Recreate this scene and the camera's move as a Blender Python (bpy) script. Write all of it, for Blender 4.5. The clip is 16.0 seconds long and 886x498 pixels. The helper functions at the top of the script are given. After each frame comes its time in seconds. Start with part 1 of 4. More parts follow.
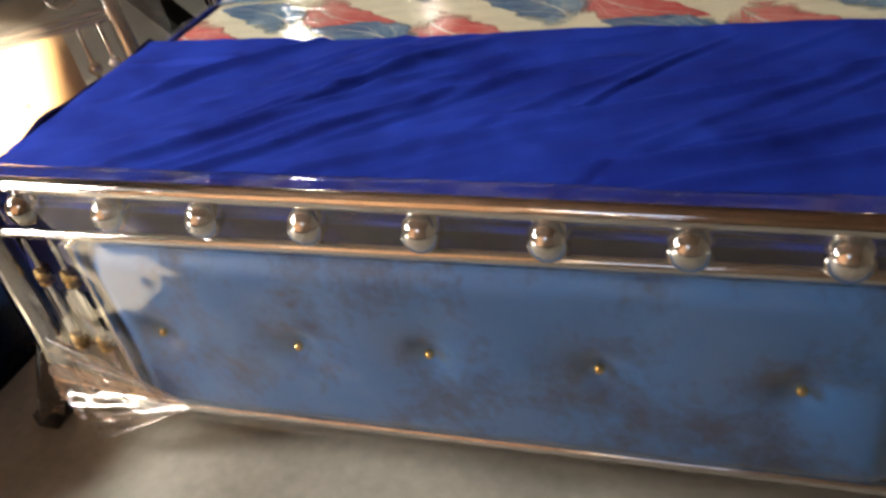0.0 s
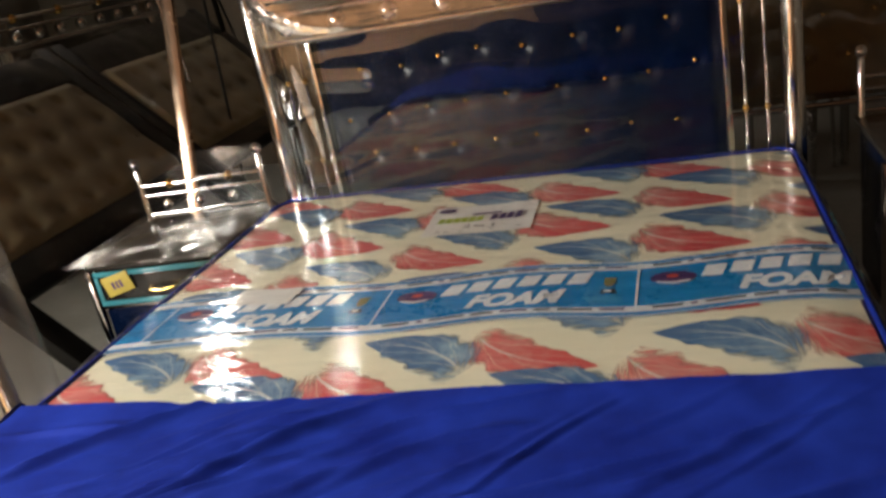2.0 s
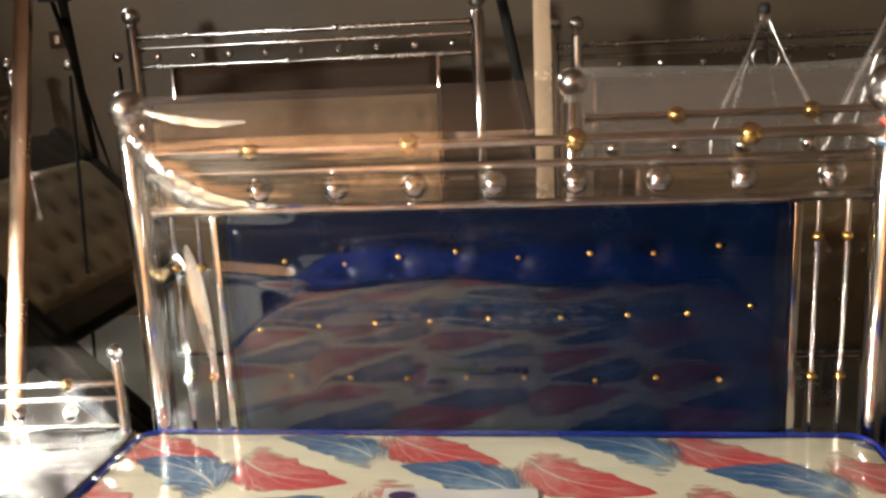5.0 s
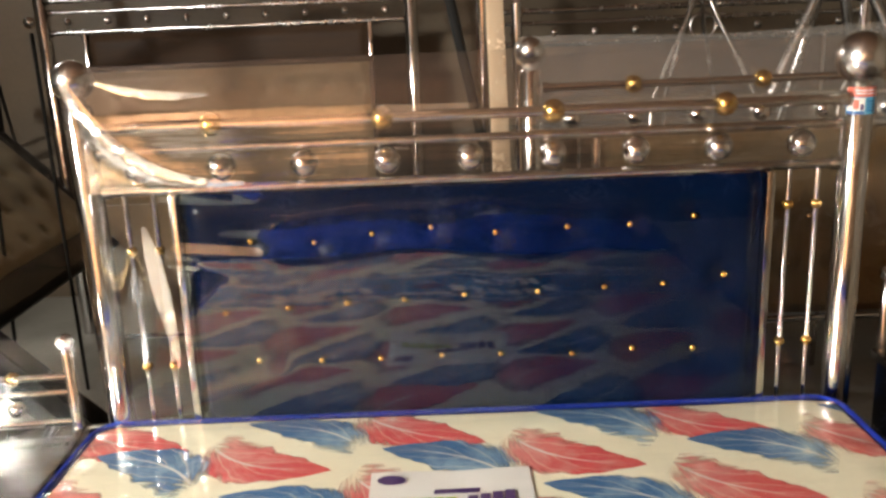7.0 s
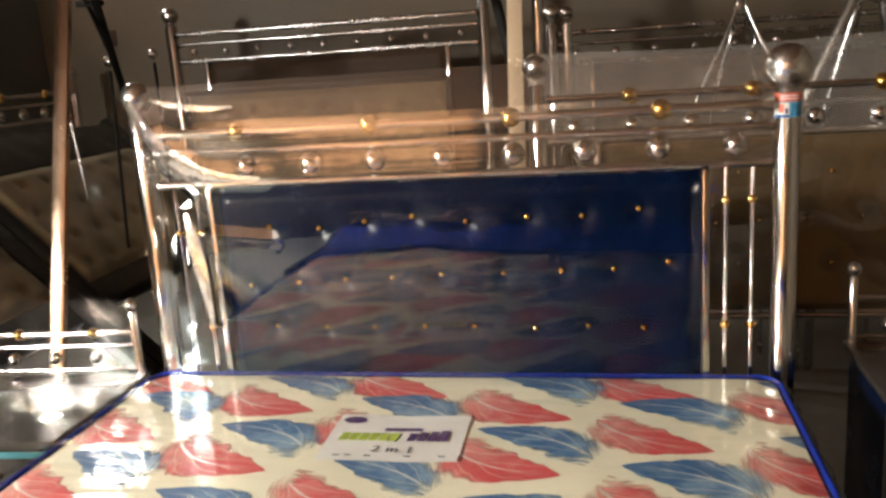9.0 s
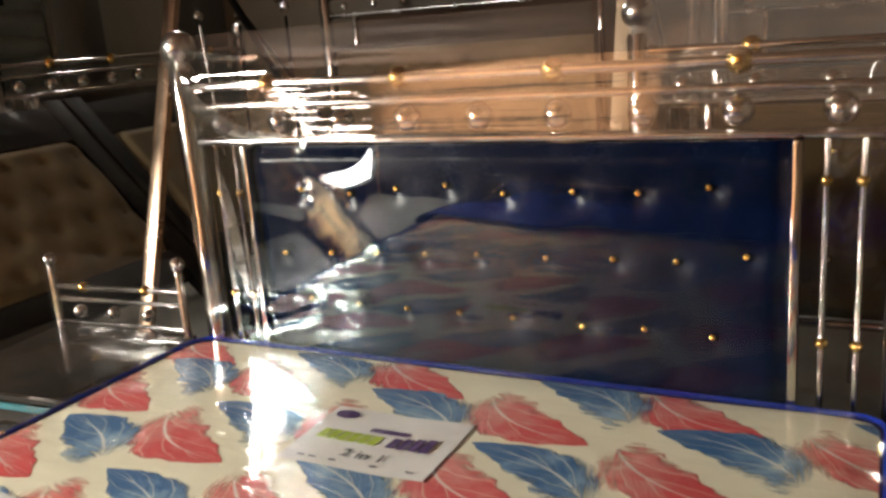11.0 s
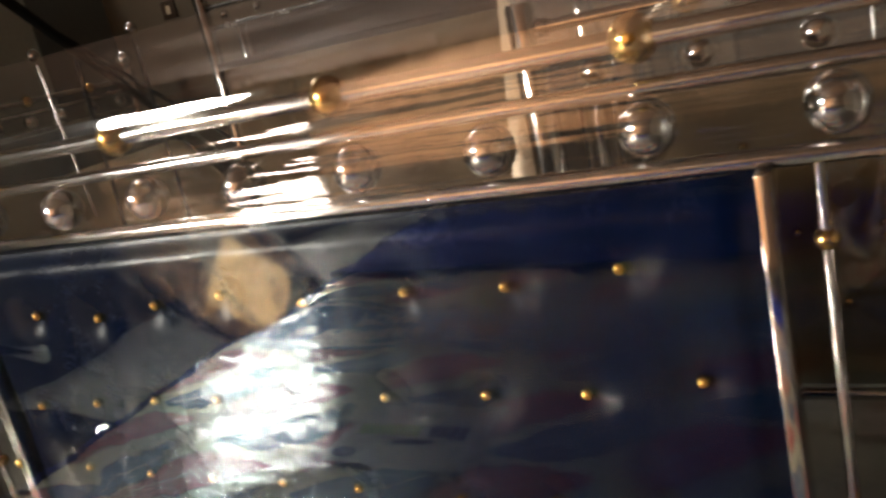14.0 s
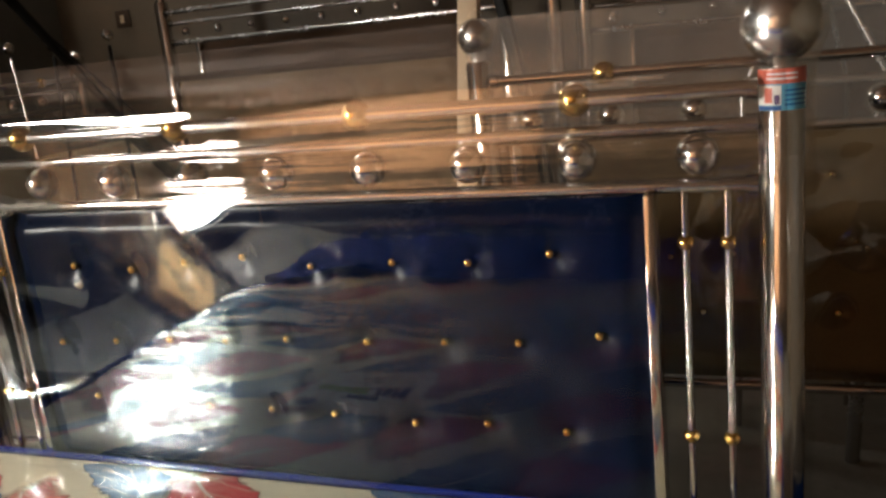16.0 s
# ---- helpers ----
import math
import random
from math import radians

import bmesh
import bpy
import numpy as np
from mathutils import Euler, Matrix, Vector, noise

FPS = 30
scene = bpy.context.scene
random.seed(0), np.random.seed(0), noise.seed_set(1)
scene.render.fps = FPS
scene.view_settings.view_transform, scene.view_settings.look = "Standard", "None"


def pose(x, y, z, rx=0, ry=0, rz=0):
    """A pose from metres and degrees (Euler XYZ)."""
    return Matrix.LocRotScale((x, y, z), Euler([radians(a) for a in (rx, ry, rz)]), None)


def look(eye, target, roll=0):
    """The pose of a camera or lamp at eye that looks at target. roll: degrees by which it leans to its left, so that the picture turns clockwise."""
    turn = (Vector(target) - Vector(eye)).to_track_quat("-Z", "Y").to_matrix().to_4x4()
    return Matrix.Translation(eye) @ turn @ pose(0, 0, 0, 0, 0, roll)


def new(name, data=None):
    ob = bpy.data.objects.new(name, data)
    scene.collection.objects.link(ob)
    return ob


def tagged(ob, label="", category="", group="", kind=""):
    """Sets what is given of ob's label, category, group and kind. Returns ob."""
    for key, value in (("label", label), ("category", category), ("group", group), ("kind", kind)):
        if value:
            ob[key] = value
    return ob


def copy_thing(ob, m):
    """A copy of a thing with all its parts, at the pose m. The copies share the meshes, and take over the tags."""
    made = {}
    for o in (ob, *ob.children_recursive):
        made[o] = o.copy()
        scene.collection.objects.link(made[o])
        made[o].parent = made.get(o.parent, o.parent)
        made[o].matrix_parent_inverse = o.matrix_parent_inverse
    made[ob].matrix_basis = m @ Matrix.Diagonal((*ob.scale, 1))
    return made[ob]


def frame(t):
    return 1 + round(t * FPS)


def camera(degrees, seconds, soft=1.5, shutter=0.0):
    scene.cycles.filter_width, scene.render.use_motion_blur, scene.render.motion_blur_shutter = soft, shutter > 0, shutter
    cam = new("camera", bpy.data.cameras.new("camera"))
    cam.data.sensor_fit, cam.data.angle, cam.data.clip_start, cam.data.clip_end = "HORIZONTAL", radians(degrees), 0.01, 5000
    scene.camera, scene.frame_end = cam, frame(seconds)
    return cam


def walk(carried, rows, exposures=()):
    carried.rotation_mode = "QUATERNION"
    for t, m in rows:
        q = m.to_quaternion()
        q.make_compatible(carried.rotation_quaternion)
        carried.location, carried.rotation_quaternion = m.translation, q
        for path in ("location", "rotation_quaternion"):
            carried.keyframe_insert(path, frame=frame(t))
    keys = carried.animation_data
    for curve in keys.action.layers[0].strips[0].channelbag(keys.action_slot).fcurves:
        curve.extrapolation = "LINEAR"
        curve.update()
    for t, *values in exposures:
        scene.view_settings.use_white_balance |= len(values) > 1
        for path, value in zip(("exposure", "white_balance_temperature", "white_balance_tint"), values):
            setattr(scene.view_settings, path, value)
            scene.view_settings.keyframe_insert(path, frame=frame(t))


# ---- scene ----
cam = camera(54.7, 16.0, soft=2.8, shutter=0.4)
PATH = [
    (0, (0.415, -2.709, 1.163), (-0.285, -1.249, -0.011), -11.9),
    (0.5, (0.406, -2.703, 1.193), (-0.342, -1.194, 0.114), -12.2),
    (1, (0.443, -2.656, 1.239), (-0.216, -0.997, 0.336), -12.6),
    (1.5, (0.458, -2.627, 1.281), (-0.077, -0.843, 0.551), -11.3),
    (2, (0.476, -2.521, 1.275), (-0.083, -0.731, 0.581), -11.1),
    (2.5, (0.504, -2.369, 1.302), (-0.102, -0.556, 0.712), -7.1),
    (3, (0.444, -2.281, 1.303), (-0.139, -0.466, 0.698), -5.8),
    (3.5, (0.262, -2.172, 1.322), (-0.16, -0.301, 0.755), -6.9),
    (4, (0.187, -2.024, 1.326), (-0.197, -0.145, 0.759), -6.3),
    (4.5, (0.15, -1.815, 1.327), (-0.166, 0.115, 0.909), -4.0),
    (7, (-0.053, -1.726, 1.342), (-0.063, 0.206, 0.825), -2.4),
    (7.5, (0.149, -1.74, 1.322), (-0.152, 0.182, 0.862), -4.2),
    (8, (0.253, -1.877, 1.34), (-0.078, 0.052, 0.926), -4.8),
    (8.5, (0.312, -2.037, 1.334), (-0.029, -0.114, 0.903), -4.6),
    (11, (0.735, -1.6, 1.248), (-0.168, 0.115, 0.754), -4.5),
    (11.5, (0.747, -1.429, 1.288), (-0.266, 0.227, 0.808), -5.9),
    (12, (0.69, -1.322, 1.293), (-0.314, 0.343, 0.823), -5.2),
    (12.5, (0.628, -1.219, 1.301), (-0.429, 0.43, 0.898), -6.0),
    (13, (0.642, -1.009, 1.286), (-0.494, 0.596, 0.92), -12.1),
    (13.5, (0.648, -0.867, 1.248), (-0.449, 0.734, 0.764), -16.3),
    (14, (0.711, -0.819, 1.222), (-0.229, 0.867, 0.696), -13.1),
    (14.5, (0.736, -0.842, 1.243), (-0.1, 0.913, 0.772), -10.9),
    (15, (0.735, -1.005, 1.29), (0.034, 0.836, 0.943), -7.0),
    (15.5, (0.734, -1.185, 1.278), (0.061, 0.648, 0.846), -5.4),
    (16, (0.762, -1.222, 1.264), (0.052, 0.585, 0.784), -5.9),
]
walk(cam, [(t, look(eye, target, roll)) for t, eye, target, roll in PATH], [(0, 3.64), (1.5, 3.59), (2.5, 3.64), (3.5, 3.85), (4.5, 4.29), (7, 4.76), (8.5, 4.57), (11, 4.1), (12.5, 3.87), (13.5, 3.87), (16, 3.83)])

# ---- world, sun, daylight ----
world = bpy.data.worlds.new("world")
scene.world = world
world.use_nodes = True
wn = world.node_tree
sky = wn.nodes.new("ShaderNodeTexSky")
sky.sky_type, sky.sun_disc = "NISHITA", False
sky.sun_elevation, sky.sun_rotation = radians(32.8), radians(156.8)
wn.links.new(sky.outputs[0], wn.nodes["Background"].inputs[0])
wn.nodes["Background"].inputs[1].default_value = 0.05

sun = new("sun", bpy.data.lights.new("sun", "SUN"))
sun.data.energy, sun.data.angle, sun.data.color = 5.0, radians(1.0), (1.0, 0.86, 0.64)
sun.matrix_world = look((-3, -9, 5), (-3 - 0.30, -9 + 0.70, 5 - 0.49))

# daylight through the two panes of the high front window and the low side hatch
PANE_X0, PANE_LOW, PANE_HIGH = -0.46, (-0.04, 1.28, 1.75), (0.17, 1.96, 2.80)
SIDE_HATCH = (-4.28, -3.15, 0.15, 0.36)


def daylight(name, at, towards, wide, high, watts, tint):
    lamp = new(name, bpy.data.lights.new(name, "AREA"))
    lamp.data.shape, lamp.data.size, lamp.data.size_y = "RECTANGLE", wide, high
    lamp.data.energy, lamp.data.color = watts, tint
    lamp.matrix_world = look(at, towards)


# open strips under the eaves of the side wall; the rear one is an unseen added fill
EAVE_A, REAR_FILL = (-3.42, -2.40, 1.74, 2.22), (2.15, 2.56, 2.50, 2.80)
for y0, y1, z0, z1 in (EAVE_A, REAR_FILL):
    aim = (0.0, (y0 + y1) / 2 - (0.6 if y0 > 0 else -0.9), 0.3)
    daylight("eave_daylight", (-2.88, (y0 + y1) / 2, (z0 + z1) / 2), aim, y1 - y0 - 0.08, z1 - z0 - 0.06, (46 if y0 < 0 else 10.0) * (y1 - y0) * (z1 - z0), (1.0, 0.97, 0.90) if y0 < 0 else (1.0, 0.95, 0.87))
y0, y1, z0, z1 = SIDE_HATCH
daylight("side_hatch_daylight", (-2.90, (y0 + y1) / 2, (z0 + z1) / 2), (0.0, (y0 + y1) / 2, (z0 + z1) / 2), y1 - y0 - 0.04, z1 - z0 - 0.03, 1.9, (1.0, 0.82, 0.70))


# ---- materials ----
def node(nt, kind, **values):
    n = nt.nodes.new(kind)
    for k, v in values.items():
        if k in n.inputs:
            n.inputs[k].default_value = v
    return n


def ramp(nt, fac, stops):
    r = nt.nodes.new("ShaderNodeValToRGB")
    while len(r.color_ramp.elements) < len(stops):
        r.color_ramp.elements.new(0.5)
    for e, (p, c) in zip(r.color_ramp.elements, stops):
        e.position, e.color = p, (*c, 1) if len(c) == 3 else c
    nt.links.new(fac, r.inputs[0])
    return r.outputs[0]


def material(name):
    m = bpy.data.materials.new(name)
    m.use_nodes = True
    nt = m.node_tree
    return m, nt, nt.nodes["Principled BSDF"]


def noise_out(nt, scale, detail=4.0, rough=0.55, stretch=(1, 1, 1), vec=None):
    mp = nt.nodes.new("ShaderNodeMapping")
    mp.inputs["Scale"].default_value = stretch
    if vec is None:
        vec = nt.nodes.new("ShaderNodeTexCoord").outputs["Object"]
    nt.links.new(vec, mp.inputs[0])
    n = node(nt, "ShaderNodeTexNoise", Scale=scale, Detail=detail, Roughness=rough)
    nt.links.new(mp.outputs[0], n.inputs["Vector"])
    return n.outputs["Fac"]


def add_bump(nt, b, height, strength, distance):
    bp = node(nt, "ShaderNodeBump", Strength=strength, Distance=distance)
    nt.links.new(height, bp.inputs["Height"])
    nt.links.new(bp.outputs[0], b.inputs["Normal"])


def surface(name, dark, light, rough=0.5, metal=0.0, scale=4.0, fine=60.0, bump=0.2, depth=0.002, rough_var=0.15,
            spec=0.5, sheen=0.0, stretch=(1, 1, 1), span=(0.45, 0.95)):
    """Base colour from two scales of noise, roughness that varies with them, and fine relief."""
    m, nt, b = material(name)
    big, small = noise_out(nt, scale, 5, 0.6, stretch), noise_out(nt, fine, 3, 0.6, stretch)
    mix = node(nt, "ShaderNodeMath")
    mix.operation = "MULTIPLY_ADD"
    nt.links.new(small, mix.inputs[0])
    mix.inputs[1].default_value = 0.35
    nt.links.new(big, mix.inputs[2])
    nt.links.new(ramp(nt, mix.outputs[0], [(span[0], dark), (span[1], light)]), b.inputs["Base Color"])
    rr = nt.nodes.new("ShaderNodeMapRange")
    nt.links.new(mix.outputs[0], rr.inputs[0])
    rr.inputs[1].default_value, rr.inputs[2].default_value = 0.4, 1.0
    rr.inputs[3].default_value, rr.inputs[4].default_value = max(0.02, rough - rough_var), min(1.0, rough + rough_var)
    nt.links.new(rr.outputs[0], b.inputs["Roughness"])
    b.inputs["Metallic"].default_value = metal
    b.inputs["Specular IOR Level"].default_value = spec
    b.inputs["Sheen Weight"].default_value = sheen
    if bump:
        add_bump(nt, b, small, bump, depth)
    return m


STEEL = surface("polished_steel", (0.50, 0.48, 0.46), (0.68, 0.66, 0.64), 0.10, 1.0, 6, 90, 0.04, 0.001, 0.05)
SATIN_STEEL = surface("satin_steel", (0.60, 0.58, 0.55), (0.76, 0.74, 0.71), 0.24, 1.0, 6, 90, 0.05, 0.001, 0.06)
MIRROR_STEEL = surface("mirror_polished_steel", (0.62, 0.60, 0.57), (0.70, 0.68, 0.65), 0.05, 1.0, 6, 90, 0.0, 0.001, 0.02)
DULL_STEEL = surface("brushed_steel", (0.36, 0.35, 0.33), (0.52, 0.50, 0.48), 0.26, 1.0, 5, 80, 0.06, 0.001, 0.08)
GOLD = surface("gilt_brass", (0.56, 0.33, 0.075), (0.76, 0.50, 0.16), 0.18, 1.0, 9, 120, 0.04, 0.001, 0.06)
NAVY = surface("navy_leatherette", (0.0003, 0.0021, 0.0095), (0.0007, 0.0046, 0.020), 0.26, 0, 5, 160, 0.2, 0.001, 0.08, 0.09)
# the navy leatherette again, scuffed, with sunlight and sheen put into a brighter blue
LIT_BLUE_PAD = surface("scuffed_sunlit_leatherette", (0.0028, 0.020, 0.070), (0.013, 0.094, 0.28), 0.42, 0, 6.0, 60, 0.2, 0.001, 0.14, 0.4, 0, (1, 1, 1), (0.50, 0.72))
TAN = surface("tan_velvet", (0.095, 0.060, 0.026), (0.155, 0.100, 0.048), 0.85, 0, 3.5, 130, 0.35, 0.002, 0.1, 0.2, 0.1)
KHAKI = surface("khaki_velvet", (0.150, 0.115, 0.058), (0.235, 0.185, 0.098), 0.85, 0, 3.5, 130, 0.35, 0.002, 0.1, 0.2, 0.1)
PALE_TAN = surface("pale_tan_velvet", (0.40, 0.24, 0.10), (0.52, 0.33, 0.15), 0.8, 0, 4, 120, 0.3, 0.002, 0.1, 0.25, 0.2)
BLACK_LACQUER = surface("black_lacquer", (0.005, 0.0045, 0.004), (0.011, 0.010, 0.008), 0.55, 0, 5, 90, 0.08, 0.001, 0.1, 0.05)
DARK_WOOD = surface("dark_brown_board", (0.024, 0.013, 0.007), (0.046, 0.027, 0.015), 0.65, 0, 3, 40, 0.15, 0.002, 0.12, 0.15, 0, (1, 1, 8))
SHEET = surface("royal_blue_cotton", (0.006, 0.015, 0.18), (0.012, 0.036, 0.33), 0.75, 0, 7, 420, 0.35, 0.0006, 0.1, 0.1)
HEM = surface("dark_blue_hem", (0.004, 0.006, 0.060), (0.008, 0.011, 0.11), 0.8, 0, 12, 300, 0.4, 0.001, 0.1, 0.2)
CREAM = surface("cream_cover", (0.70, 0.66, 0.49), (0.80, 0.755, 0.58), 0.55, 0, 4, 220, 0.2, 0.0008, 0.1, 0.35)
FRONT_WALL = surface("brown_front_wall_paint", (0.14, 0.078, 0.042), (0.20, 0.115, 0.065), 0.6, 0, 1.3, 45, 0.15, 0.002, 0.12, 0.35)
CONCRETE = surface("concrete_floor", (0.13, 0.12, 0.10), (0.30, 0.28, 0.24), 0.55, 0, 1.6, 34, 0.35, 0.003, 0.2, 0.4)
PALE_GREY_WALL = surface("pale_grey_wall_paint", (0.30, 0.31, 0.265), (0.42, 0.43, 0.375), 0.6, 0, 1.4, 40, 0.15, 0.002, 0.12, 0.35)
# for the added strip that the headboard film mirrors as dark
DARK_STRIP = surface("dark_strip_for_reflections", (0.022, 0.016, 0.012), (0.040, 0.030, 0.022), 0.5, 0, 1.3, 45, 0.15, 0.002, 0.12, 0.3)
PIER_PAINT = surface("dark_grey_wall_paint", (0.085, 0.082, 0.068), (0.14, 0.133, 0.112), 0.6, 0, 1.4, 40, 0.15, 0.002, 0.12, 0.35)
BROWN_WALL = surface("brown_wall_paint", (0.058, 0.042, 0.025), (0.100, 0.073, 0.045), 0.62, 0, 1.2, 50, 0.15, 0.002, 0.12, 0.35)
GREY_WALL = surface("grey_wall_paint", (0.075, 0.078, 0.07), (0.12, 0.124, 0.112), 0.6, 0, 1.4, 40, 0.15, 0.002, 0.12, 0.35)
OCHRE_WALL = surface("ochre_wall_paint", (0.60, 0.30, 0.14), (0.70, 0.37, 0.18), 0.6, 0, 1.3, 45, 0.15, 0.002, 0.12, 0.35)
CEILING = surface("red_oxide_ceiling_sheet", (0.11, 0.058, 0.032), (0.17, 0.090, 0.052), 0.7, 0, 1.5, 30, 0.15, 0.002)
SHUTTER = surface("ribbed_sheet_steel", (0.19, 0.215, 0.20), (0.29, 0.32, 0.30), 0.45, 0.3, 2, 60, 0.1, 0.001)
BLACK_GLASS = surface("smoked_mirror_glass", (0.018, 0.015, 0.013), (0.028, 0.024, 0.02), 0.05, 0, 3, 50, 0.0, 0.001, 0.03, 0.5)
TEAL = surface("teal_bevelled_glass", (0.03, 0.16, 0.19), (0.06, 0.24, 0.27), 0.12, 0, 6, 60, 0.0, 0.001, 0.05, 0.8)
RUBBER = surface("black_rubber", (0.012, 0.012, 0.012), (0.022, 0.022, 0.022), 0.7, 0, 8, 90, 0.2)
PAPER = surface("white_paper", (0.66, 0.64, 0.60), (0.78, 0.76, 0.73), 0.55, 0, 9, 120, 0.1, 0.001)
YELLOW_TAG = surface("yellow_card", (0.36, 0.27, 0.04), (0.50, 0.39, 0.07), 0.6, 0, 14, 120, 0.1, 0.001)
BAND = surface("blue_printed_plastic", (0.003, 0.17, 0.42), (0.006, 0.235, 0.53), 0.3, 0, 6, 90, 0.1, 0.001, 0.1, 0.5)
BAND_DARK = surface("dark_blue_print", (0.008, 0.06, 0.22), (0.012, 0.085, 0.28), 0.3, 0, 6, 90, 0.1, 0.001)
INK_WHITE = surface("white_print", (0.66, 0.68, 0.70), (0.78, 0.80, 0.82), 0.35, 0, 8, 90, 0.0)
INK_BLACK = surface("dark_print", (0.02, 0.02, 0.03), (0.05, 0.05, 0.07), 0.5, 0, 20, 90, 0.0)
INK_LIME = surface("lime_print", (0.36, 0.46, 0.04), (0.44, 0.54, 0.08), 0.5, 0, 20, 90, 0.0)
INK_PURPLE = surface("purple_print", (0.055, 0.025, 0.10), (0.09, 0.04, 0.14), 0.5, 0, 20, 90, 0.0)
INK_RED = surface("red_print", (0.50, 0.05, 0.03), (0.62, 0.10, 0.06), 0.5, 0, 20, 90, 0.0)
INK_GOLD = surface("gold_print", (0.13, 0.12, 0.04), (0.22, 0.19, 0.07), 0.5, 0, 20, 90, 0.0)
STICKER_RED = surface("red_sticker", (0.50, 0.09, 0.06), (0.62, 0.15, 0.10), 0.35, 0, 20, 90, 0.0)
STICKER_BLUE = surface("turquoise_sticker", (0.05, 0.26, 0.42), (0.10, 0.36, 0.52), 0.35, 0, 20, 90, 0.0)
# beige of the switch rocker; on the frame leg, a warm wall's reflection as colour
BEIGE_TONE = surface("beige_enamel_and_reflection", (0.50, 0.37, 0.24), (0.58, 0.45, 0.31), 0.26, 0.35, 3, 60, 0.0)
# polished steel with the warm wall's reflection put into its colour
WARM_STEEL = surface("steel_with_warm_reflection", (0.46, 0.32, 0.22), (0.62, 0.45, 0.32), 0.24, 1.0, 5, 80, 0.05, 0.001, 0.08)
GROUND = surface("dusty_ground", (0.34, 0.19, 0.105), (0.46, 0.27, 0.155), 0.9, 0, 0.8, 14, 0.3, 0.01)


def film_material(name, scale, strength, distance, base=0.08, haze=0.0, stretch=(1, 1, 1), rough=0.06, mirror_fade=None, tint=(1.0, 0.97, 0.94)):
    """Clear wrapping film: it lets light straight through and mirrors off its creases."""
    m, nt, b = material(name)
    nt.nodes.remove(b)
    out = nt.nodes["Material Output"]
    clear, gloss = node(nt, "ShaderNodeBsdfTransparent"), node(nt, "ShaderNodeBsdfGlossy", Roughness=rough)
    gloss.inputs[0].default_value = (*tint, 1)
    clear.inputs[0].default_value = (0.965, 0.96, 0.945, 1)
    a, c = noise_out(nt, scale, 3, 0.5, stretch), noise_out(nt, scale * 5, 2, 0.5, stretch)
    mix = node(nt, "ShaderNodeMath")
    mix.operation = "MULTIPLY_ADD"
    nt.links.new(c, mix.inputs[0])
    mix.inputs[1].default_value = 0.12
    nt.links.new(a, mix.inputs[2])
    bp = node(nt, "ShaderNodeBump", Strength=strength, Distance=distance)
    nt.links.new(mix.outputs[0], bp.inputs["Height"])
    fr = nt.nodes.new("ShaderNodeLayerWeight")
    nt.links.new(bp.outputs[0], gloss.inputs["Normal"])
    nt.links.new(bp.outputs[0], fr.inputs["Normal"])
    graze = node(nt, "ShaderNodeMath")
    graze.operation = "POWER"
    nt.links.new(fr.outputs["Facing"], graze.inputs[0])
    graze.inputs[1].default_value = 4.0
    mirror = node(nt, "ShaderNodeMath")
    mirror.operation = "MULTIPLY_ADD"
    nt.links.new(graze.outputs[0], mirror.inputs[0])
    mirror.inputs[1].default_value, mirror.inputs[2].default_value = 0.8, base
    if mirror_fade:
        # mirror weakened along x, standing in for light that falls off to the right
        ox = nt.nodes.new("ShaderNodeSeparateXYZ")
        nt.links.new(nt.nodes.new("ShaderNodeTexCoord").outputs["Object"], ox.inputs[0])
        wav = node(nt, "ShaderNodeMath")
        wav.operation = "MULTIPLY_ADD"
        nt.links.new(noise_out(nt, 3.0, 3, 0.5), wav.inputs[0])
        wav.inputs[1].default_value = 0.5
        nt.links.new(ox.outputs[0], wav.inputs[2])
        fade = nt.nodes.new("ShaderNodeMapRange")
        nt.links.new(wav.outputs[0], fade.inputs[0])
        for i, v in enumerate((mirror_fade[0] + 0.25, mirror_fade[1] + 0.25, 1.0, mirror_fade[2])):
            fade.inputs[i + 1].default_value = v
        dimmed = node(nt, "ShaderNodeMath")
        dimmed.operation = "MULTIPLY"
        nt.links.new(mirror.outputs[0], dimmed.inputs[0])
        nt.links.new(fade.outputs[0], dimmed.inputs[1])
        mirror = dimmed
    ms = nt.nodes.new("ShaderNodeMixShader")
    nt.links.new(mirror.outputs[0], ms.inputs[0])
    nt.links.new(clear.outputs[0], ms.inputs[1])
    nt.links.new(gloss.outputs[0], ms.inputs[2])
    last = ms
    if haze:
        dif = node(nt, "ShaderNodeBsdfDiffuse")
        dif.inputs[0].default_value = (0.72, 0.66, 0.60, 1)
        last = nt.nodes.new("ShaderNodeMixShader")
        last.inputs[0].default_value = haze
        # half of the scattered light goes through
        thin, veil = node(nt, "ShaderNodeBsdfTranslucent"), nt.nodes.new("ShaderNodeMixShader")
        thin.inputs[0].default_value = (0.72, 0.66, 0.60, 1)
        nt.links.new(dif.outputs[0], veil.inputs[1])
        nt.links.new(thin.outputs[0], veil.inputs[2])
        nt.links.new(ms.outputs[0], last.inputs[1])
        nt.links.new(veil.outputs[0], last.inputs[2])
    nt.links.new(last.outputs[0], out.inputs[0])
    return m


FILM = film_material("clear_film", 4, 0.06, 0.006, 0.11, 0.002, (0.6, 1, 1.8), 0.02)
# headboard film: its reflection is dimmed by hand towards +x
FILM_HEAD = film_material("fading_clear_film", 4, 0.03, 0.006, 0.095, 0.0, (0.6, 1, 1.8), 0.01, (-0.1, 0.50, 0.24), (0.80, 0.93, 1.0))
FILM_TOP = film_material("streaky_clear_film", 10, 0.16, 0.006, 0.19, 0.012, (0.16, 1, 5.0), 0.03)
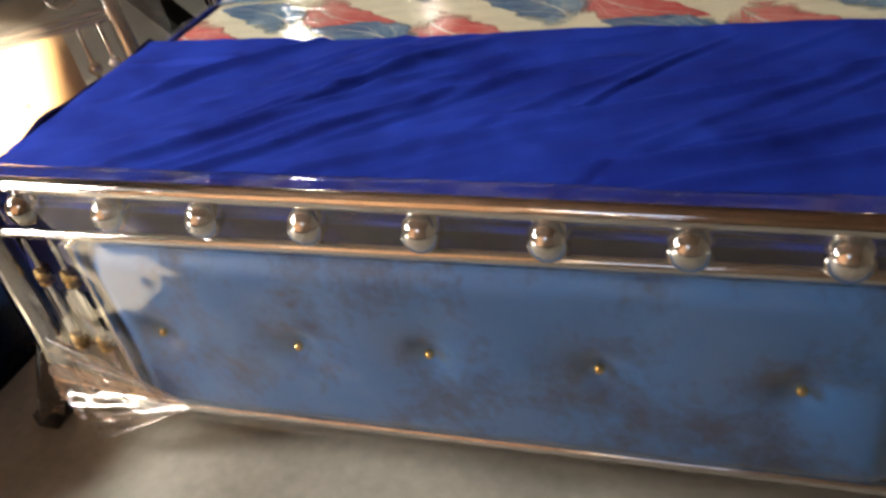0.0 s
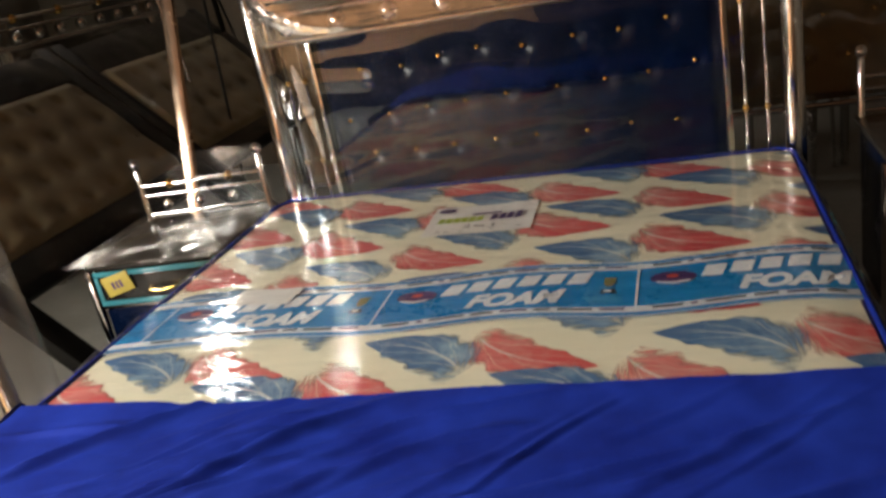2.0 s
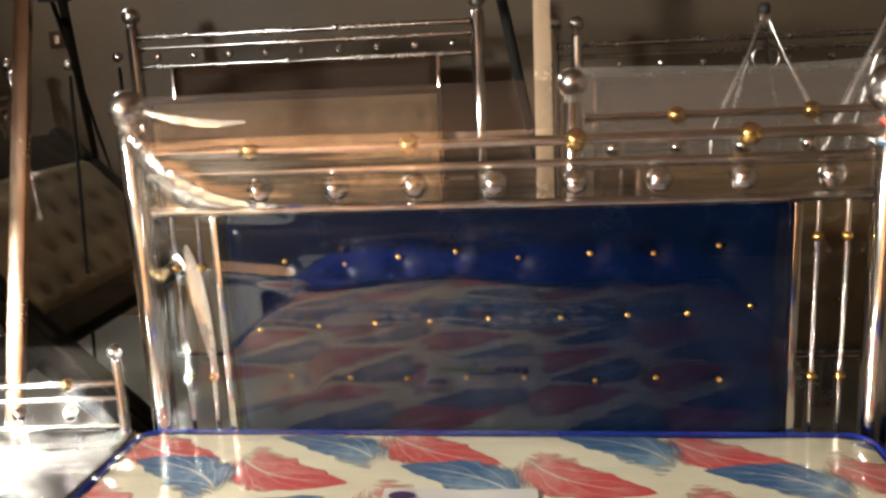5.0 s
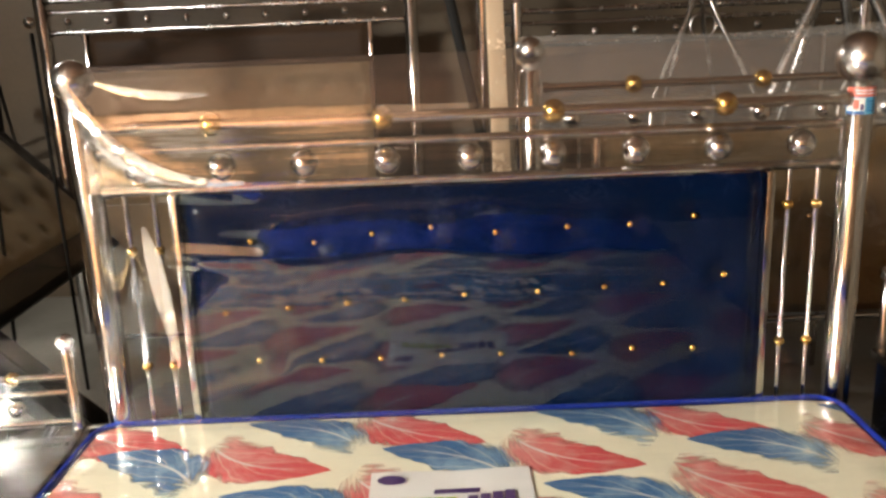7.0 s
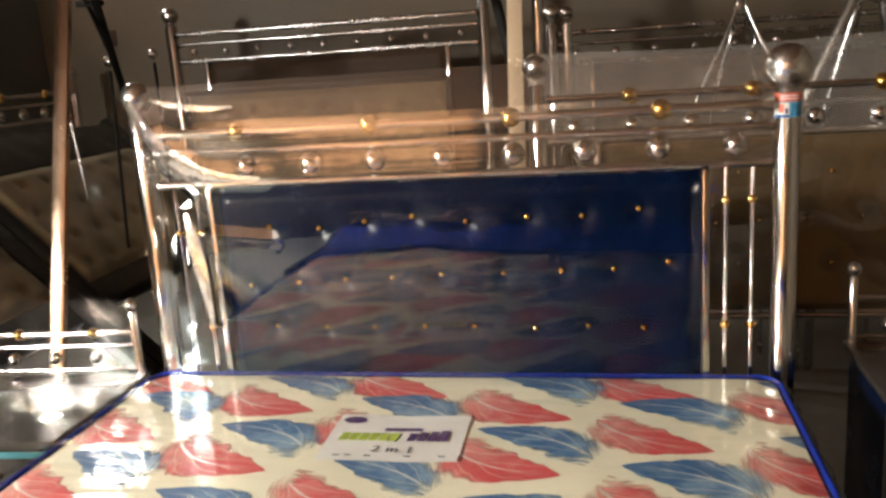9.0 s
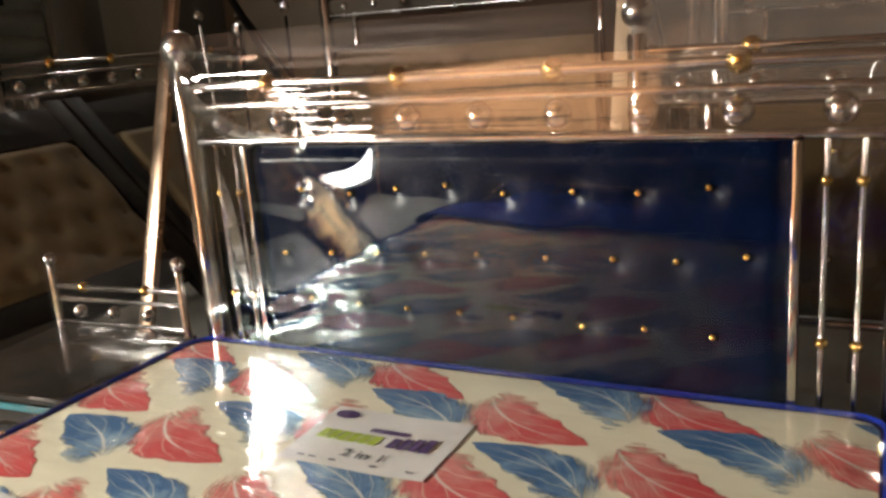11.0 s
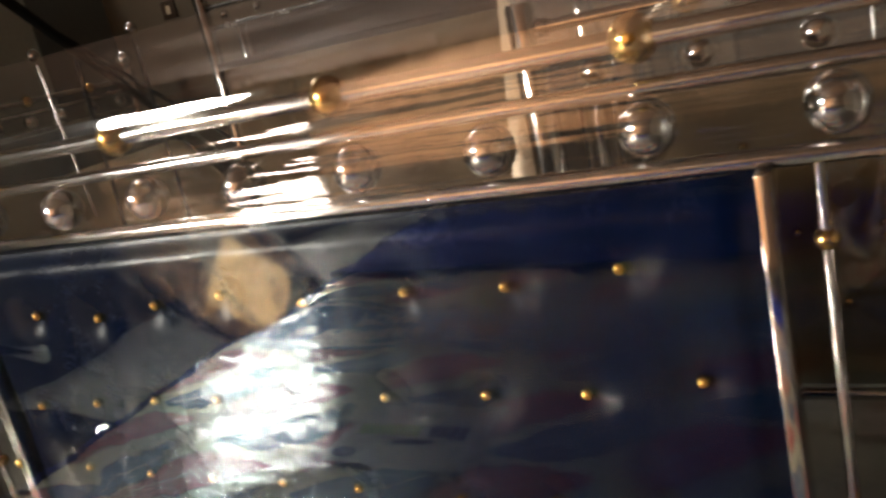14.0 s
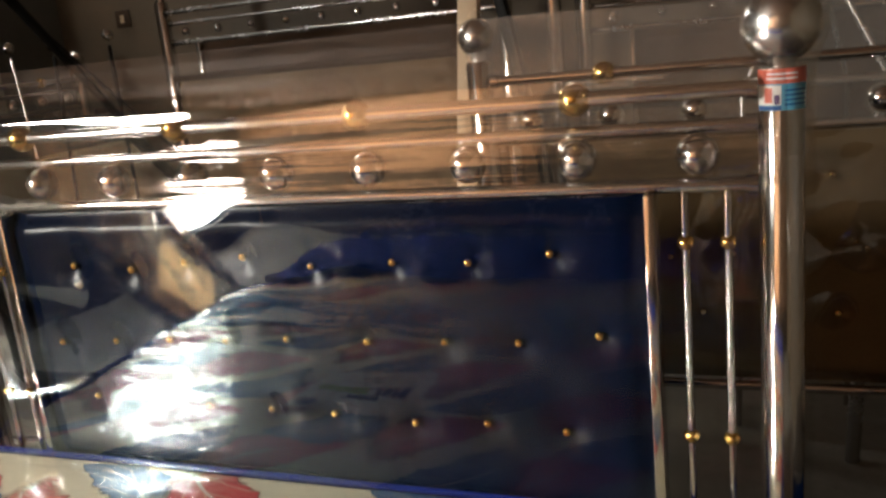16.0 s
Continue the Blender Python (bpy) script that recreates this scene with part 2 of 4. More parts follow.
FILM_PLEAT = film_material("gathered_clear_film", 14, 0.25, 0.006, 0.13, 0.03, (1, 1, 1), 0.08)
FILM_FOLD = film_material("thick_film_fold", 12, 0.12, 0.006, 0.26, 0.02, (1, 1, 1), 0.10)
FILM_LOOSE = film_material("creased_clear_film", 9, 0.07, 0.008, 0.03, 0.01, (0.45, 2.2, 1.6), 0.14)
FILM_WHITE = film_material("milky_clear_film", 7, 0.30, 0.010, 0.09, 0.13, (0.7, 1, 2.0), 0.08)
FILM_CREASE = film_material("thick_film_crease", 12, 0.10, 0.006, 0.50, 0.03, (1, 1, 1), 0.10)
FILM_BED = film_material("wrinkled_clear_film", 18, 0.62, 0.006, 0.055, 0.0, (0.4, 1.8, 1), 0.045)


def calc(nt, op, a, b=0.0, c=0.0):
    n = nt.nodes.new("ShaderNodeMath")
    n.operation = op
    for i, v in enumerate((a, b, c)):
        if isinstance(v, (int, float)):
            n.inputs[i].default_value = v
        else:
            nt.links.new(v, n.inputs[i])
    return n.outputs[0]


def blend(nt, fac, a, b):
    mx = nt.nodes.new("ShaderNodeMix")
    mx.data_type = "RGBA"
    nt.links.new(fac, mx.inputs[0])
    for i, v in ((6, a), (7, b)):
        if isinstance(v, tuple):
            mx.inputs[i].default_value = (*v, 1)
        else:
            nt.links.new(v, mx.inputs[i])
    return mx.outputs[2]


def feather_material(name, deep, pale):
    """Watercolour feather print: u runs from the downy end to the tip, v across."""
    m, nt, b = material(name)
    sep = nt.nodes.new("ShaderNodeSeparateXYZ")
    nt.links.new(nt.nodes.new("ShaderNodeTexCoord").outputs["UV"], sep.inputs[0])
    u, side = sep.outputs[0], calc(nt, "ABSOLUTE", calc(nt, "SUBTRACT", sep.outputs[1], 0.5))
    barb = calc(nt, "MULTIPLY_ADD", side, -0.75, u)
    vec = nt.nodes.new("ShaderNodeCombineXYZ")
    nt.links.new(barb, vec.inputs[0])
    nt.links.new(sep.outputs[1], vec.inputs[1])
    spot = nt.nodes.new("ShaderNodeSeparateXYZ")
    nt.links.new(nt.nodes.new("ShaderNodeTexCoord").outputs["Object"], spot.inputs[0])
    nt.links.new(calc(nt, "MULTIPLY", spot.outputs[0], 0.7), vec.inputs[2])
    streak = noise_out(nt, 1.0, 5, 0.7, (26, 3, 3), vec.outputs[0])
    wash = noise_out(nt, 14.0, 4, 0.65)
    tone = calc(nt, "MULTIPLY_ADD", wash, 0.9, calc(nt, "MULTIPLY_ADD", streak, 0.55, calc(nt, "MULTIPLY", u, 0.34)))
    cream = (0.75, 0.71, 0.54)
    col = ramp(nt, tone, [(0.52, cream), (0.66, pale), (0.96, deep)])
    # side veins and the curved white quill
    vein = calc(nt, "SINE", calc(nt, "MULTIPLY", calc(nt, "MULTIPLY_ADD", side, -1.1, u), 21.0))
    col = blend(nt, ramp(nt, vein, [(0.95, (0, 0, 0)), (1.0, (0.5, 0.5, 0.5))]), col, cream)
    thin = calc(nt, "MULTIPLY_ADD", u, 0.022, side)
    col = blend(nt, ramp(nt, thin, [(0.014, (0.9, 0.9, 0.9)), (0.036, (0, 0, 0))]), col, (0.72, 0.69, 0.62))
    # dry-brush outline, loosest at the downy end
    fray = noise_out(nt, 1.0, 4, 0.7, (20, 2.5, 3), vec.outputs[0])
    rim = calc(nt, "MULTIPLY_ADD", side, -1.0, 0.5)
    loose = calc(nt, "MULTIPLY_ADD", calc(nt, "MAXIMUM", calc(nt, "SUBTRACT", 0.55, u), 0.0), 0.75, 0.080)
    reach = calc(nt, "DIVIDE", calc(nt, "MINIMUM", rim, calc(nt, "MULTIPLY", u, 1.6)), loose)
    body = calc(nt, "ADD", reach, calc(nt, "MULTIPLY_ADD", fray, 2.2, -1.0))
    alpha = nt.nodes.new("ShaderNodeMapRange")
    nt.links.new(body, alpha.inputs[0])
    alpha.inputs[1].default_value, alpha.inputs[2].default_value = 0.05, 0.75
    nt.links.new(calc(nt, "MULTIPLY", alpha.outputs[0], 0.96), b.inputs["Alpha"])
    nt.links.new(col, b.inputs["Base Color"])
    b.inputs["Roughness"].default_value = 0.5
    return m


RED_FEATHER = feather_material("red_feather_print", (0.60, 0.075, 0.078), (0.66, 0.30, 0.26))
BLUE_FEATHER = feather_material("blue_feather_print", (0.038, 0.125, 0.28), (0.25, 0.38, 0.49))


# ---- mesh helpers ----
class Geo:
    """Gathers vertices and faces of one mesh."""

    def __init__(self):
        self.v, self.f = [], []

    def add(self, vs, fs):
        n = len(self.v)
        self.v += [tuple(p) for p in vs]
        self.f += [tuple(i + n for i in f) for f in fs]
        return self

    def box(self, x0, x1, y0, y1, z0, z1, bevel=0.004):
        c = Vector(((x0 + x1) / 2, (y0 + y1) / 2, (z0 + z1) / 2))
        h = Vector((abs(x1 - x0) / 2, abs(y1 - y0) / 2, abs(z1 - z0) / 2))
        bev = min(bevel, h.x * 0.9, h.y * 0.9, h.z * 0.9)
        bm = bmesh.new()
        bmesh.ops.create_cube(bm, size=2)
        for q in bm.verts:
            q.co = Vector((q.co.x * h.x, q.co.y * h.y, q.co.z * h.z)) + c
        if bev > 0:
            bmesh.ops.bevel(bm, geom=list(bm.edges), offset=bev, segments=2, affect="EDGES", profile=0.5)
        bm.verts.index_update()
        self.add([q.co for q in bm.verts], [[q.index for q in f.verts] for f in bm.faces])
        bm.free()
        return self

    def tube(self, pts, r, seg=14, flat=1.0):
        pts = [Vector(p) for p in pts]
        rs = r if isinstance(r, (list, tuple)) else [r] * len(pts)
        rings, vs, fs = len(pts), [], []
        side = None
        for i, p in enumerate(pts):
            d = (pts[min(i + 1, rings - 1)] - pts[max(i - 1, 0)]).normalized()
            if side is None:
                side = d.cross(Vector((0, 0, 1)) if abs(d.z) < 0.9 else Vector((0, 1, 0))).normalized()
            side = (side - d * side.dot(d)).normalized()
            up = d.cross(side)
            for k in range(seg):
                a = 2 * math.pi * k / seg
                vs.append(p + (side * math.cos(a) + up * math.sin(a) * flat) * rs[i])
        for i in range(rings - 1):
            for k in range(seg):
                a, b2 = i * seg + k, i * seg + (k + 1) % seg
                fs.append((a, b2, b2 + seg, a + seg))
        fs += [tuple(range(seg))[::-1], tuple((rings - 1) * seg + k for k in range(seg))]
        return self.add(vs, fs)

    def lathe(self, profile, seg=20, at=(0, 0, 0)):
        vs, fs, n = [], [], len(profile)
        for r, z in profile:
            for k in range(seg):
                a = 2 * math.pi * k / seg
                vs.append((at[0] + r * math.cos(a), at[1] + r * math.sin(a), at[2] + z))
        for i in range(n - 1):
            for k in range(seg):
                a, b2 = i * seg + k, i * seg + (k + 1) % seg
                fs.append((a, b2, b2 + seg, a + seg))
        fs += [tuple(range(seg))[::-1], tuple((n - 1) * seg + k for k in range(seg))]
        return self.add(vs, fs)

    def ball(self, r, at=(0, 0, 0), rings=12, seg=20, squash=1.0):
        return self.lathe([(max(1e-4, r * math.sin(math.pi * i / rings)), -squash * r * math.cos(math.pi * i / rings)) for i in range(rings + 1)], seg, at)

    def grid(self, nx, ny, fn):
        vs = [fn(i / nx, j / ny) for j in range(ny + 1) for i in range(nx + 1)]
        fs = [(j * (nx + 1) + i, j * (nx + 1) + i + 1, (j + 1) * (nx + 1) + i + 1, (j + 1) * (nx + 1) + i) for j in range(ny) for i in range(nx)]
        return self.add(vs, fs)

    def mesh(self, name, mat, smooth=True, fix=True):
        me = bpy.data.meshes.new(name)
        me.from_pydata(self.v, [], self.f)
        if fix:
            bm = bmesh.new()
            bm.from_mesh(me)
            bmesh.ops.recalc_face_normals(bm, faces=bm.faces)
            bm.to_mesh(me)
            bm.free()
        if smooth:
            me.shade_smooth()
            me.set_sharp_from_angle(angle=radians(38))
        me.materials.append(mat)
        return me


def part(name, geo, mat, parent, label="", at=(0, 0, 0), smooth=True, fix=True):
    """Links one mesh object under a thing or a part. geo is a Geo, or a mesh that alike parts share."""
    me = geo.mesh(name, mat, smooth, fix) if isinstance(geo, Geo) else geo
    ob = new(name, me)
    ob.parent, ob.location = parent, at
    return tagged(ob, label)


def thing(name, label, category, at=(0, 0, 0), turn=(0, 0, 0), group="", kind=""):
    ob = new(name)
    ob.matrix_basis = pose(*at, *turn)
    return tagged(ob, label, category, group, kind)


def solid(name, geo, mat, label, category, at=(0, 0, 0), turn=(0, 0, 0), group="", kind="", smooth=True, fix=True):
    ob = new(name, geo.mesh(name, mat, smooth, fix))
    ob.matrix_basis = pose(*at, *turn)
    return tagged(ob, label, category, group, kind)


def hump(d, s):
    return math.exp(-(d * d) / (s * s))


BALL = Geo().ball(0.0295).mesh("ball", STEEL)
GILT_BALL = Geo().ball(0.0240).mesh("gilt_ball", GOLD)
SMALL_BALL = Geo().ball(0.018, rings=10, seg=16).mesh("small_ball", STEEL)
BEAD = Geo().ball(0.0125, rings=8, seg=14, squash=0.9).mesh("bead", GOLD)
BUTTON = Geo().ball(0.0078, rings=8, seg=14).mesh("button", GOLD)
NECK = [(0.017, -0.02), (0.018, 0.004), (0.021, 0.008), (0.014, 0.012), (0.013, 0.02)]
FINIAL = Geo().ball(0.0415, at=(0, 0, 0.0485), rings=16, seg=28).lathe(NECK, 20).mesh("finial", SATIN_STEEL)
BIG_FINIAL = Geo().ball(0.0510, at=(0, 0, 0.0540), rings=18, seg=32).lathe(NECK, 20).mesh("finial", SATIN_STEEL)
STEEL_KNOB = Geo().ball(0.014, rings=10, seg=16).mesh("small_ball", STEEL)
STEEL_BEAD = Geo().ball(0.0105, rings=8, seg=14).mesh("steel_bead", STEEL)
STEEL_BUTTON = Geo().ball(0.0075, rings=8, seg=14).mesh("steel_button", STEEL)
BRONZE = surface("aged_bronze", (0.20, 0.12, 0.04), (0.42, 0.27, 0.10), 0.28, 1.0, 12, 120, 0.05, 0.001, 0.08)
FOOT_BEAD = Geo().ball(0.0155, rings=8, seg=16, squash=0.8).lathe([(0.011, -0.017), (0.014, -0.015), (0.014, -0.011), (0.010, -0.009)], 14).lathe([(0.010, 0.009), (0.014, 0.011), (0.014, 0.015), (0.011, 0.017)], 14).mesh("bead", BRONZE)

# ---- the room ----
X0, X1, Y0, Y1, HIGH, T = -2.85, 2.4, -4.3, 2.62, 3.0, 0.16


def room():
    solid("floor", Geo().box(X0 - T, X1 + T, Y0 - T, Y1 + T, -0.12, 0.0, 0.0), CONCRETE, "worn grey concrete shop floor", "floor", kind="structure")
    solid("ground", Geo().box(-60, 60, -60, Y0 - T - 0.004, -0.16, -0.03, 0.0), GROUND, "dusty sunlit ground outside the shop", "ground", kind="structure")
    # unseen wall, added to keep low sky out of the film reflections
    solid("facade", Geo().box(-14, 14, -20.3, -20.0, -0.03, 12.0, 0.0), OCHRE_WALL, "unseen ochre wall added across the yard to block the low sky", "wall", kind="structure")
    solid("ceiling", Geo().box(X0 - T, X1 + T, Y0 - T, Y1 + T, HIGH, HIGH + 0.1, 0.0), CEILING, "plain dim ceiling boards of the shop", "ceiling", kind="structure")
    solid("wall_north", Geo().box(X0 - T, X1 + T, Y1, Y1 + T, 0, HIGH, 0.0), BROWN_WALL, "dark brown painted back wall", "wall", kind="structure")
    solid("wall_east", Geo().box(X1, X1 + T, Y0, Y1, 0, HIGH, 0.0), BROWN_WALL, "dark brown painted side wall", "wall", kind="structure")
    solid("wall_south", Geo().box(X0 - T, -0.56, Y0 - T, Y0, 0, HIGH, 0.0), OCHRE_WALL, "ochre painted end of the front wall", "wall", kind="structure")
    (low_x, low_z0, low_z1), (high_x, high_z0, high_z1) = PANE_LOW, PANE_HIGH
    front = Geo().box(-0.56, PANE_X0, Y0 - T, Y0, 0, HIGH, 0.0).box(high_x, X1 + T, Y0 - T, Y0, 0, HIGH, 0.0)
    front.box(PANE_X0, high_x, Y0 - T, Y0, 0, low_z0, 0.0).box(low_x, high_x, Y0 - T, Y0, low_z0, low_z1, 0.0)
    front.box(PANE_X0, high_x, Y0 - T, Y0, low_z1, high_z0, 0.0).box(PANE_X0, high_x, Y0 - T, Y0, high_z1, HIGH, 0.0)
    solid("wall_front", front, FRONT_WALL, "brown painted front wall with a high window opening", "wall", kind="structure")
    # unseen dark strip, added so the headboard panel mirrors something dark
    solid("dado", Geo().box(X0 + 0.02, X1 - 0.02, Y0, Y0 + 0.006, 0, 0.50, 0.0), DARK_STRIP, "unseen dark strip added along the front wall to darken reflections", "dado", kind="structure")
    west = Geo()
    holes = (SIDE_HATCH, EAVE_A, REAR_FILL)
    cuts = sorted({Y0, Y1} | {h[0] for h in holes} | {h[1] for h in holes})
    for ya, yb in zip(cuts, cuts[1:]):
        z = 0.0
        for h in sorted((h for h in holes if h[0] <= ya and h[1] >= yb), key=lambda h: h[2]):
            if h[2] > z:
                west.box(X0 - T, X0, ya, yb, z, h[2], 0.0)
            z = h[3]
        west.box(X0 - T, X0, ya, yb, z, HIGH, 0.0)
    solid("wall_west", west, GREY_WALL, "grey painted side wall with a low hatch, an open eave strip and an added rear fill slot", "wall", kind="structure")
    solid("wall_panel", Geo().box(X0, X0 + 0.006, 1.622, 2.14, 0, HIGH, 0.0).box(X0, X0 + 0.006, -0.9, 1.318, 0, HIGH, 0.0), PALE_GREY_WALL, "pale grey plastered part of the side wall", "wall", kind="structure")
    pier = Geo().box(X0 + 0.001, X0 + 0.06, 1.32, 1.62, 0, HIGH, 0.004)
    solid("pier", pier, PIER_PAINT, "dark grey wall pier beside the shutter", "pier", kind="structure")
    shut = thing("shutter", "closed grey ribbed metal shutter in the side wall", "shutter", (X0 + 0.012, 0, 0), kind="structure")
    for k in range(20):
        z = 0.1 + k * 0.115
        prof = Geo().grid(1, 6, lambda u, v: (0.002 + 0.022 * math.sin(math.pi * v), -0.2 + u * 1.5, z + 0.112 * v))
        part("slat", prof, SHUTTER, shut, fix=False)
    part("shutter_post", Geo().box(0.03, 0.075, 0.93, 0.985, 0, 2.45, 0.004), BLACK_LACQUER, shut)
    part("shutter_bar", Geo().box(0.03, 0.08, 0.80, 1.06, 1.50, 1.54, 0.004), BLACK_LACQUER, shut)
    sw = thing("light_switch", "small brown switch plate on the back wall", "switch", (-2.42, Y1, 1.52))
    part("plate", Geo().box(-0.045, 0.045, -0.012, 0, -0.045, 0.045, 0.004), DARK_WOOD, sw)
    part("rocker", Geo().box(-0.012, 0.012, -0.018, -0.012, -0.02, 0.02, 0.002), BEIGE_TONE, sw)


room()


# ---- steel headboards ----
def tufted(x0, x1, z0, z1, buttons, depth, front=-0.022, back=0.02, nx=130, nz=64, sag=0.0):
    """A padded panel whose face sinks at its buttons and swells between them."""
    g = Geo()

    def face(u, v):
        x, z = x0 + (x1 - x0) * u, z0 + (z1 - z0) * v
        edge = min(u, 1 - u) * (x1 - x0), min(v, 1 - v) * (z1 - z0)
        y = front + 0.018 * (hump(edge[0], 0.02) + hump(edge[1], 0.02))
        for bx, bz in buttons:
            d = math.hypot(x - bx, z - bz)
            if d < 0.16:
                y += depth * (0.62 * hump(d, 0.030) + 0.38 * hump(d, 0.075))
        y += 0.0025 * noise.noise(Vector((x * 7, z * 7, 1.3)))
        return (x, y, z)

    g.grid(nx, nz, face)
    rim = [i for i in range(nx + 1)] + [j * (nx + 1) + nx for j in range(1, nz + 1)]
    rim += [nz * (nx + 1) + i for i in range(nx - 1, -1, -1)] + [j * (nx + 1) for j in range(nz - 1, 0, -1)]
    n = len(g.v)
    g.v += [(g.v[i][0], back, g.v[i][2]) for i in rim]
    m = len(rim)
    g.f += [(rim[k], n + k, n + (k + 1) % m, rim[(k + 1) % m]) for k in range(m)]
    g.f.append(tuple(n + k for k in range(m)))
    return g


# the buttons are set by hand, so the rows waver
HEAD_BUTTONS = list(zip((-0.459, -0.327, -0.207, -0.085, 0.047, 0.196, 0.325, 0.456), (0.916, 0.908, 0.922, 0.931, 0.915, 0.921, 0.920, 0.933)))
HEAD_BUTTONS += list(zip((-0.526, -0.394, -0.269, -0.147, -0.021, 0.133, 0.273, 0.396, 0.523), (0.762, 0.768, 0.774, 0.777, 0.783, 0.783, 0.787, 0.789, 0.804)))
HEAD_BUTTONS += list(zip((-0.465, -0.331, -0.205, -0.073, 0.053, 0.205, 0.333, 0.463), (0.652, 0.647, 0.647, 0.648, 0.647, 0.640, 0.647, 0.642)))


def rail(x0, x1, z, r, y=0.0):
    return Geo().tube([(x0, y, z), (x0 * 0.33 + x1 * 0.67, y, z), (x1, y, z)], r, 16)


def headboard(parent, pad, floor=0.0, bottom=0.50, sticker=False, gilt=True, tufts=True):
    """Posts, rails, balls, spindles and padded panel of a steel headboard, centred on x = 0 with its face towards -y."""
    frame_metal, row_ball = (STEEL, BALL) if gilt else (DULL_STEEL, SMALL_BALL)
    trim = GOLD if gilt else STEEL
    gilt_ball, bead, knob = (GILT_BALL, BEAD, BUTTON) if gilt else (STEEL_KNOB, STEEL_BEAD, STEEL_BUTTON)
    for sx in (-1, 1):
        big = sticker and sx > 0
        top = 1.183 if big else 1.205
        post = part("headboard_post", Geo().lathe([(0.026, floor), (0.0295, floor + 0.01), (0.0295, top - 0.008), (0.026, top - 0.001), (0.018, top + 0.001)], 24), STEEL, parent, at=(0.780 * sx, 0, 0))
        part("finial", BIG_FINIAL if big else FINIAL, STEEL, post, at=(0, 0, top))
        for y, z, r in ((-0.018, 1.159, 0.015), (0, 1.111, 0.013), (0, 1.028, 0.014)):
            part("collar", Geo().tube([(-0.0300 * sx, y, z), (-0.045 * sx, y, z)], r, 16), STEEL, post)
        if big:
            def label(name, a0, a1, z0, z1, r, mat, text=""):
                part(name, Geo().grid(20, 3, lambda u, v: (r * math.cos(a0 + (a1 - a0) * u), r * math.sin(a0 + (a1 - a0) * u), z0 + (z1 - z0) * v)), mat, post, text, fix=False)

            label("sticker", -2.75, -0.25, 1.128, 1.181, 0.0303, STICKER_BLUE, "turquoise and red printed sticker")
            label("sticker_band", -2.75, -0.25, 1.162, 1.181, 0.0308, STICKER_RED)
            label("sticker_picture", -2.70, -1.60, 1.135, 1.160, 0.0308, PAPER)
            label("sticker_foot", -2.70, -1.60, 1.1285, 1.1335, 0.0308, BAND_DARK)
            label("sticker_mark", -2.30, -1.95, 1.138, 1.157, 0.0312, STICKER_RED)
            label("sticker_mark", -1.88, -1.66, 1.136, 1.148, 0.0312, INK_PURPLE)
            for z in (1.1675, 1.1735):
                label("sticker_bar", -2.2, -0.9, z, z + 0.0022, 0.0312, INK_WHITE)
            for k in range(4):
                label("sticker_bar", -1.45, -0.45, 1.134 + 0.006 * k, 1.1362 + 0.006 * k, 0.0308, BAND_DARK)
    part("top_rail", rail(-0.745, 0.745, 1.159, 0.0110, -0.018), frame_metal, parent)
    part("middle_rail", rail(-0.745, 0.745, 1.111, 0.0085), frame_metal, parent)
    part("lower_rail", rail(-0.745, 0.745, 1.028, 0.0105), frame_metal, parent)
    for k in range(4):
        part("gilt_ball" if gilt else "small_ball", gilt_ball, trim, parent, at=(-0.512 + k * 0.3403, -0.018, 1.159))
    for k in range(9):
        part("ball", row_ball, STEEL, parent, at=(-0.672 + k * 0.168, 0, 1.0715))
    part("bottom_rail", rail(-0.745, 0.745, bottom - 0.02, 0.0105), STEEL, parent)
    spots = HEAD_BUTTONS if tufts else []
    panel = part("padded_panel", tufted(-0.597, 0.597, bottom, 1.016, spots, 0.019), pad, parent)
    for x, z in spots:
        part("button", knob, trim, panel, at=(x, -0.010, z))
    for sx in (-1, 1):
        part("panel_edge_bar", Geo().box(0.606 * sx - 0.008, 0.606 * sx + 0.008, -0.028, 0.02, bottom - 0.02, 1.020, 0.003), STEEL, parent)
        for x in (0.652, 0.710) if tufts else ():
            rod = part("spindle", Geo().tube([(x * sx, 0, bottom - 0.02), (x * sx, 0, 0.8), (x * sx, 0, 1.022)], 0.0058, 12), STEEL, parent)
            part("bead", bead, trim, rod, at=(x * sx, 0, 0.946 if sx > 0 else 0.902))
            part("bead", bead, trim, rod, at=(x * sx, 0, 0.645))


# ---- the bed ----
FOOT = -1.895


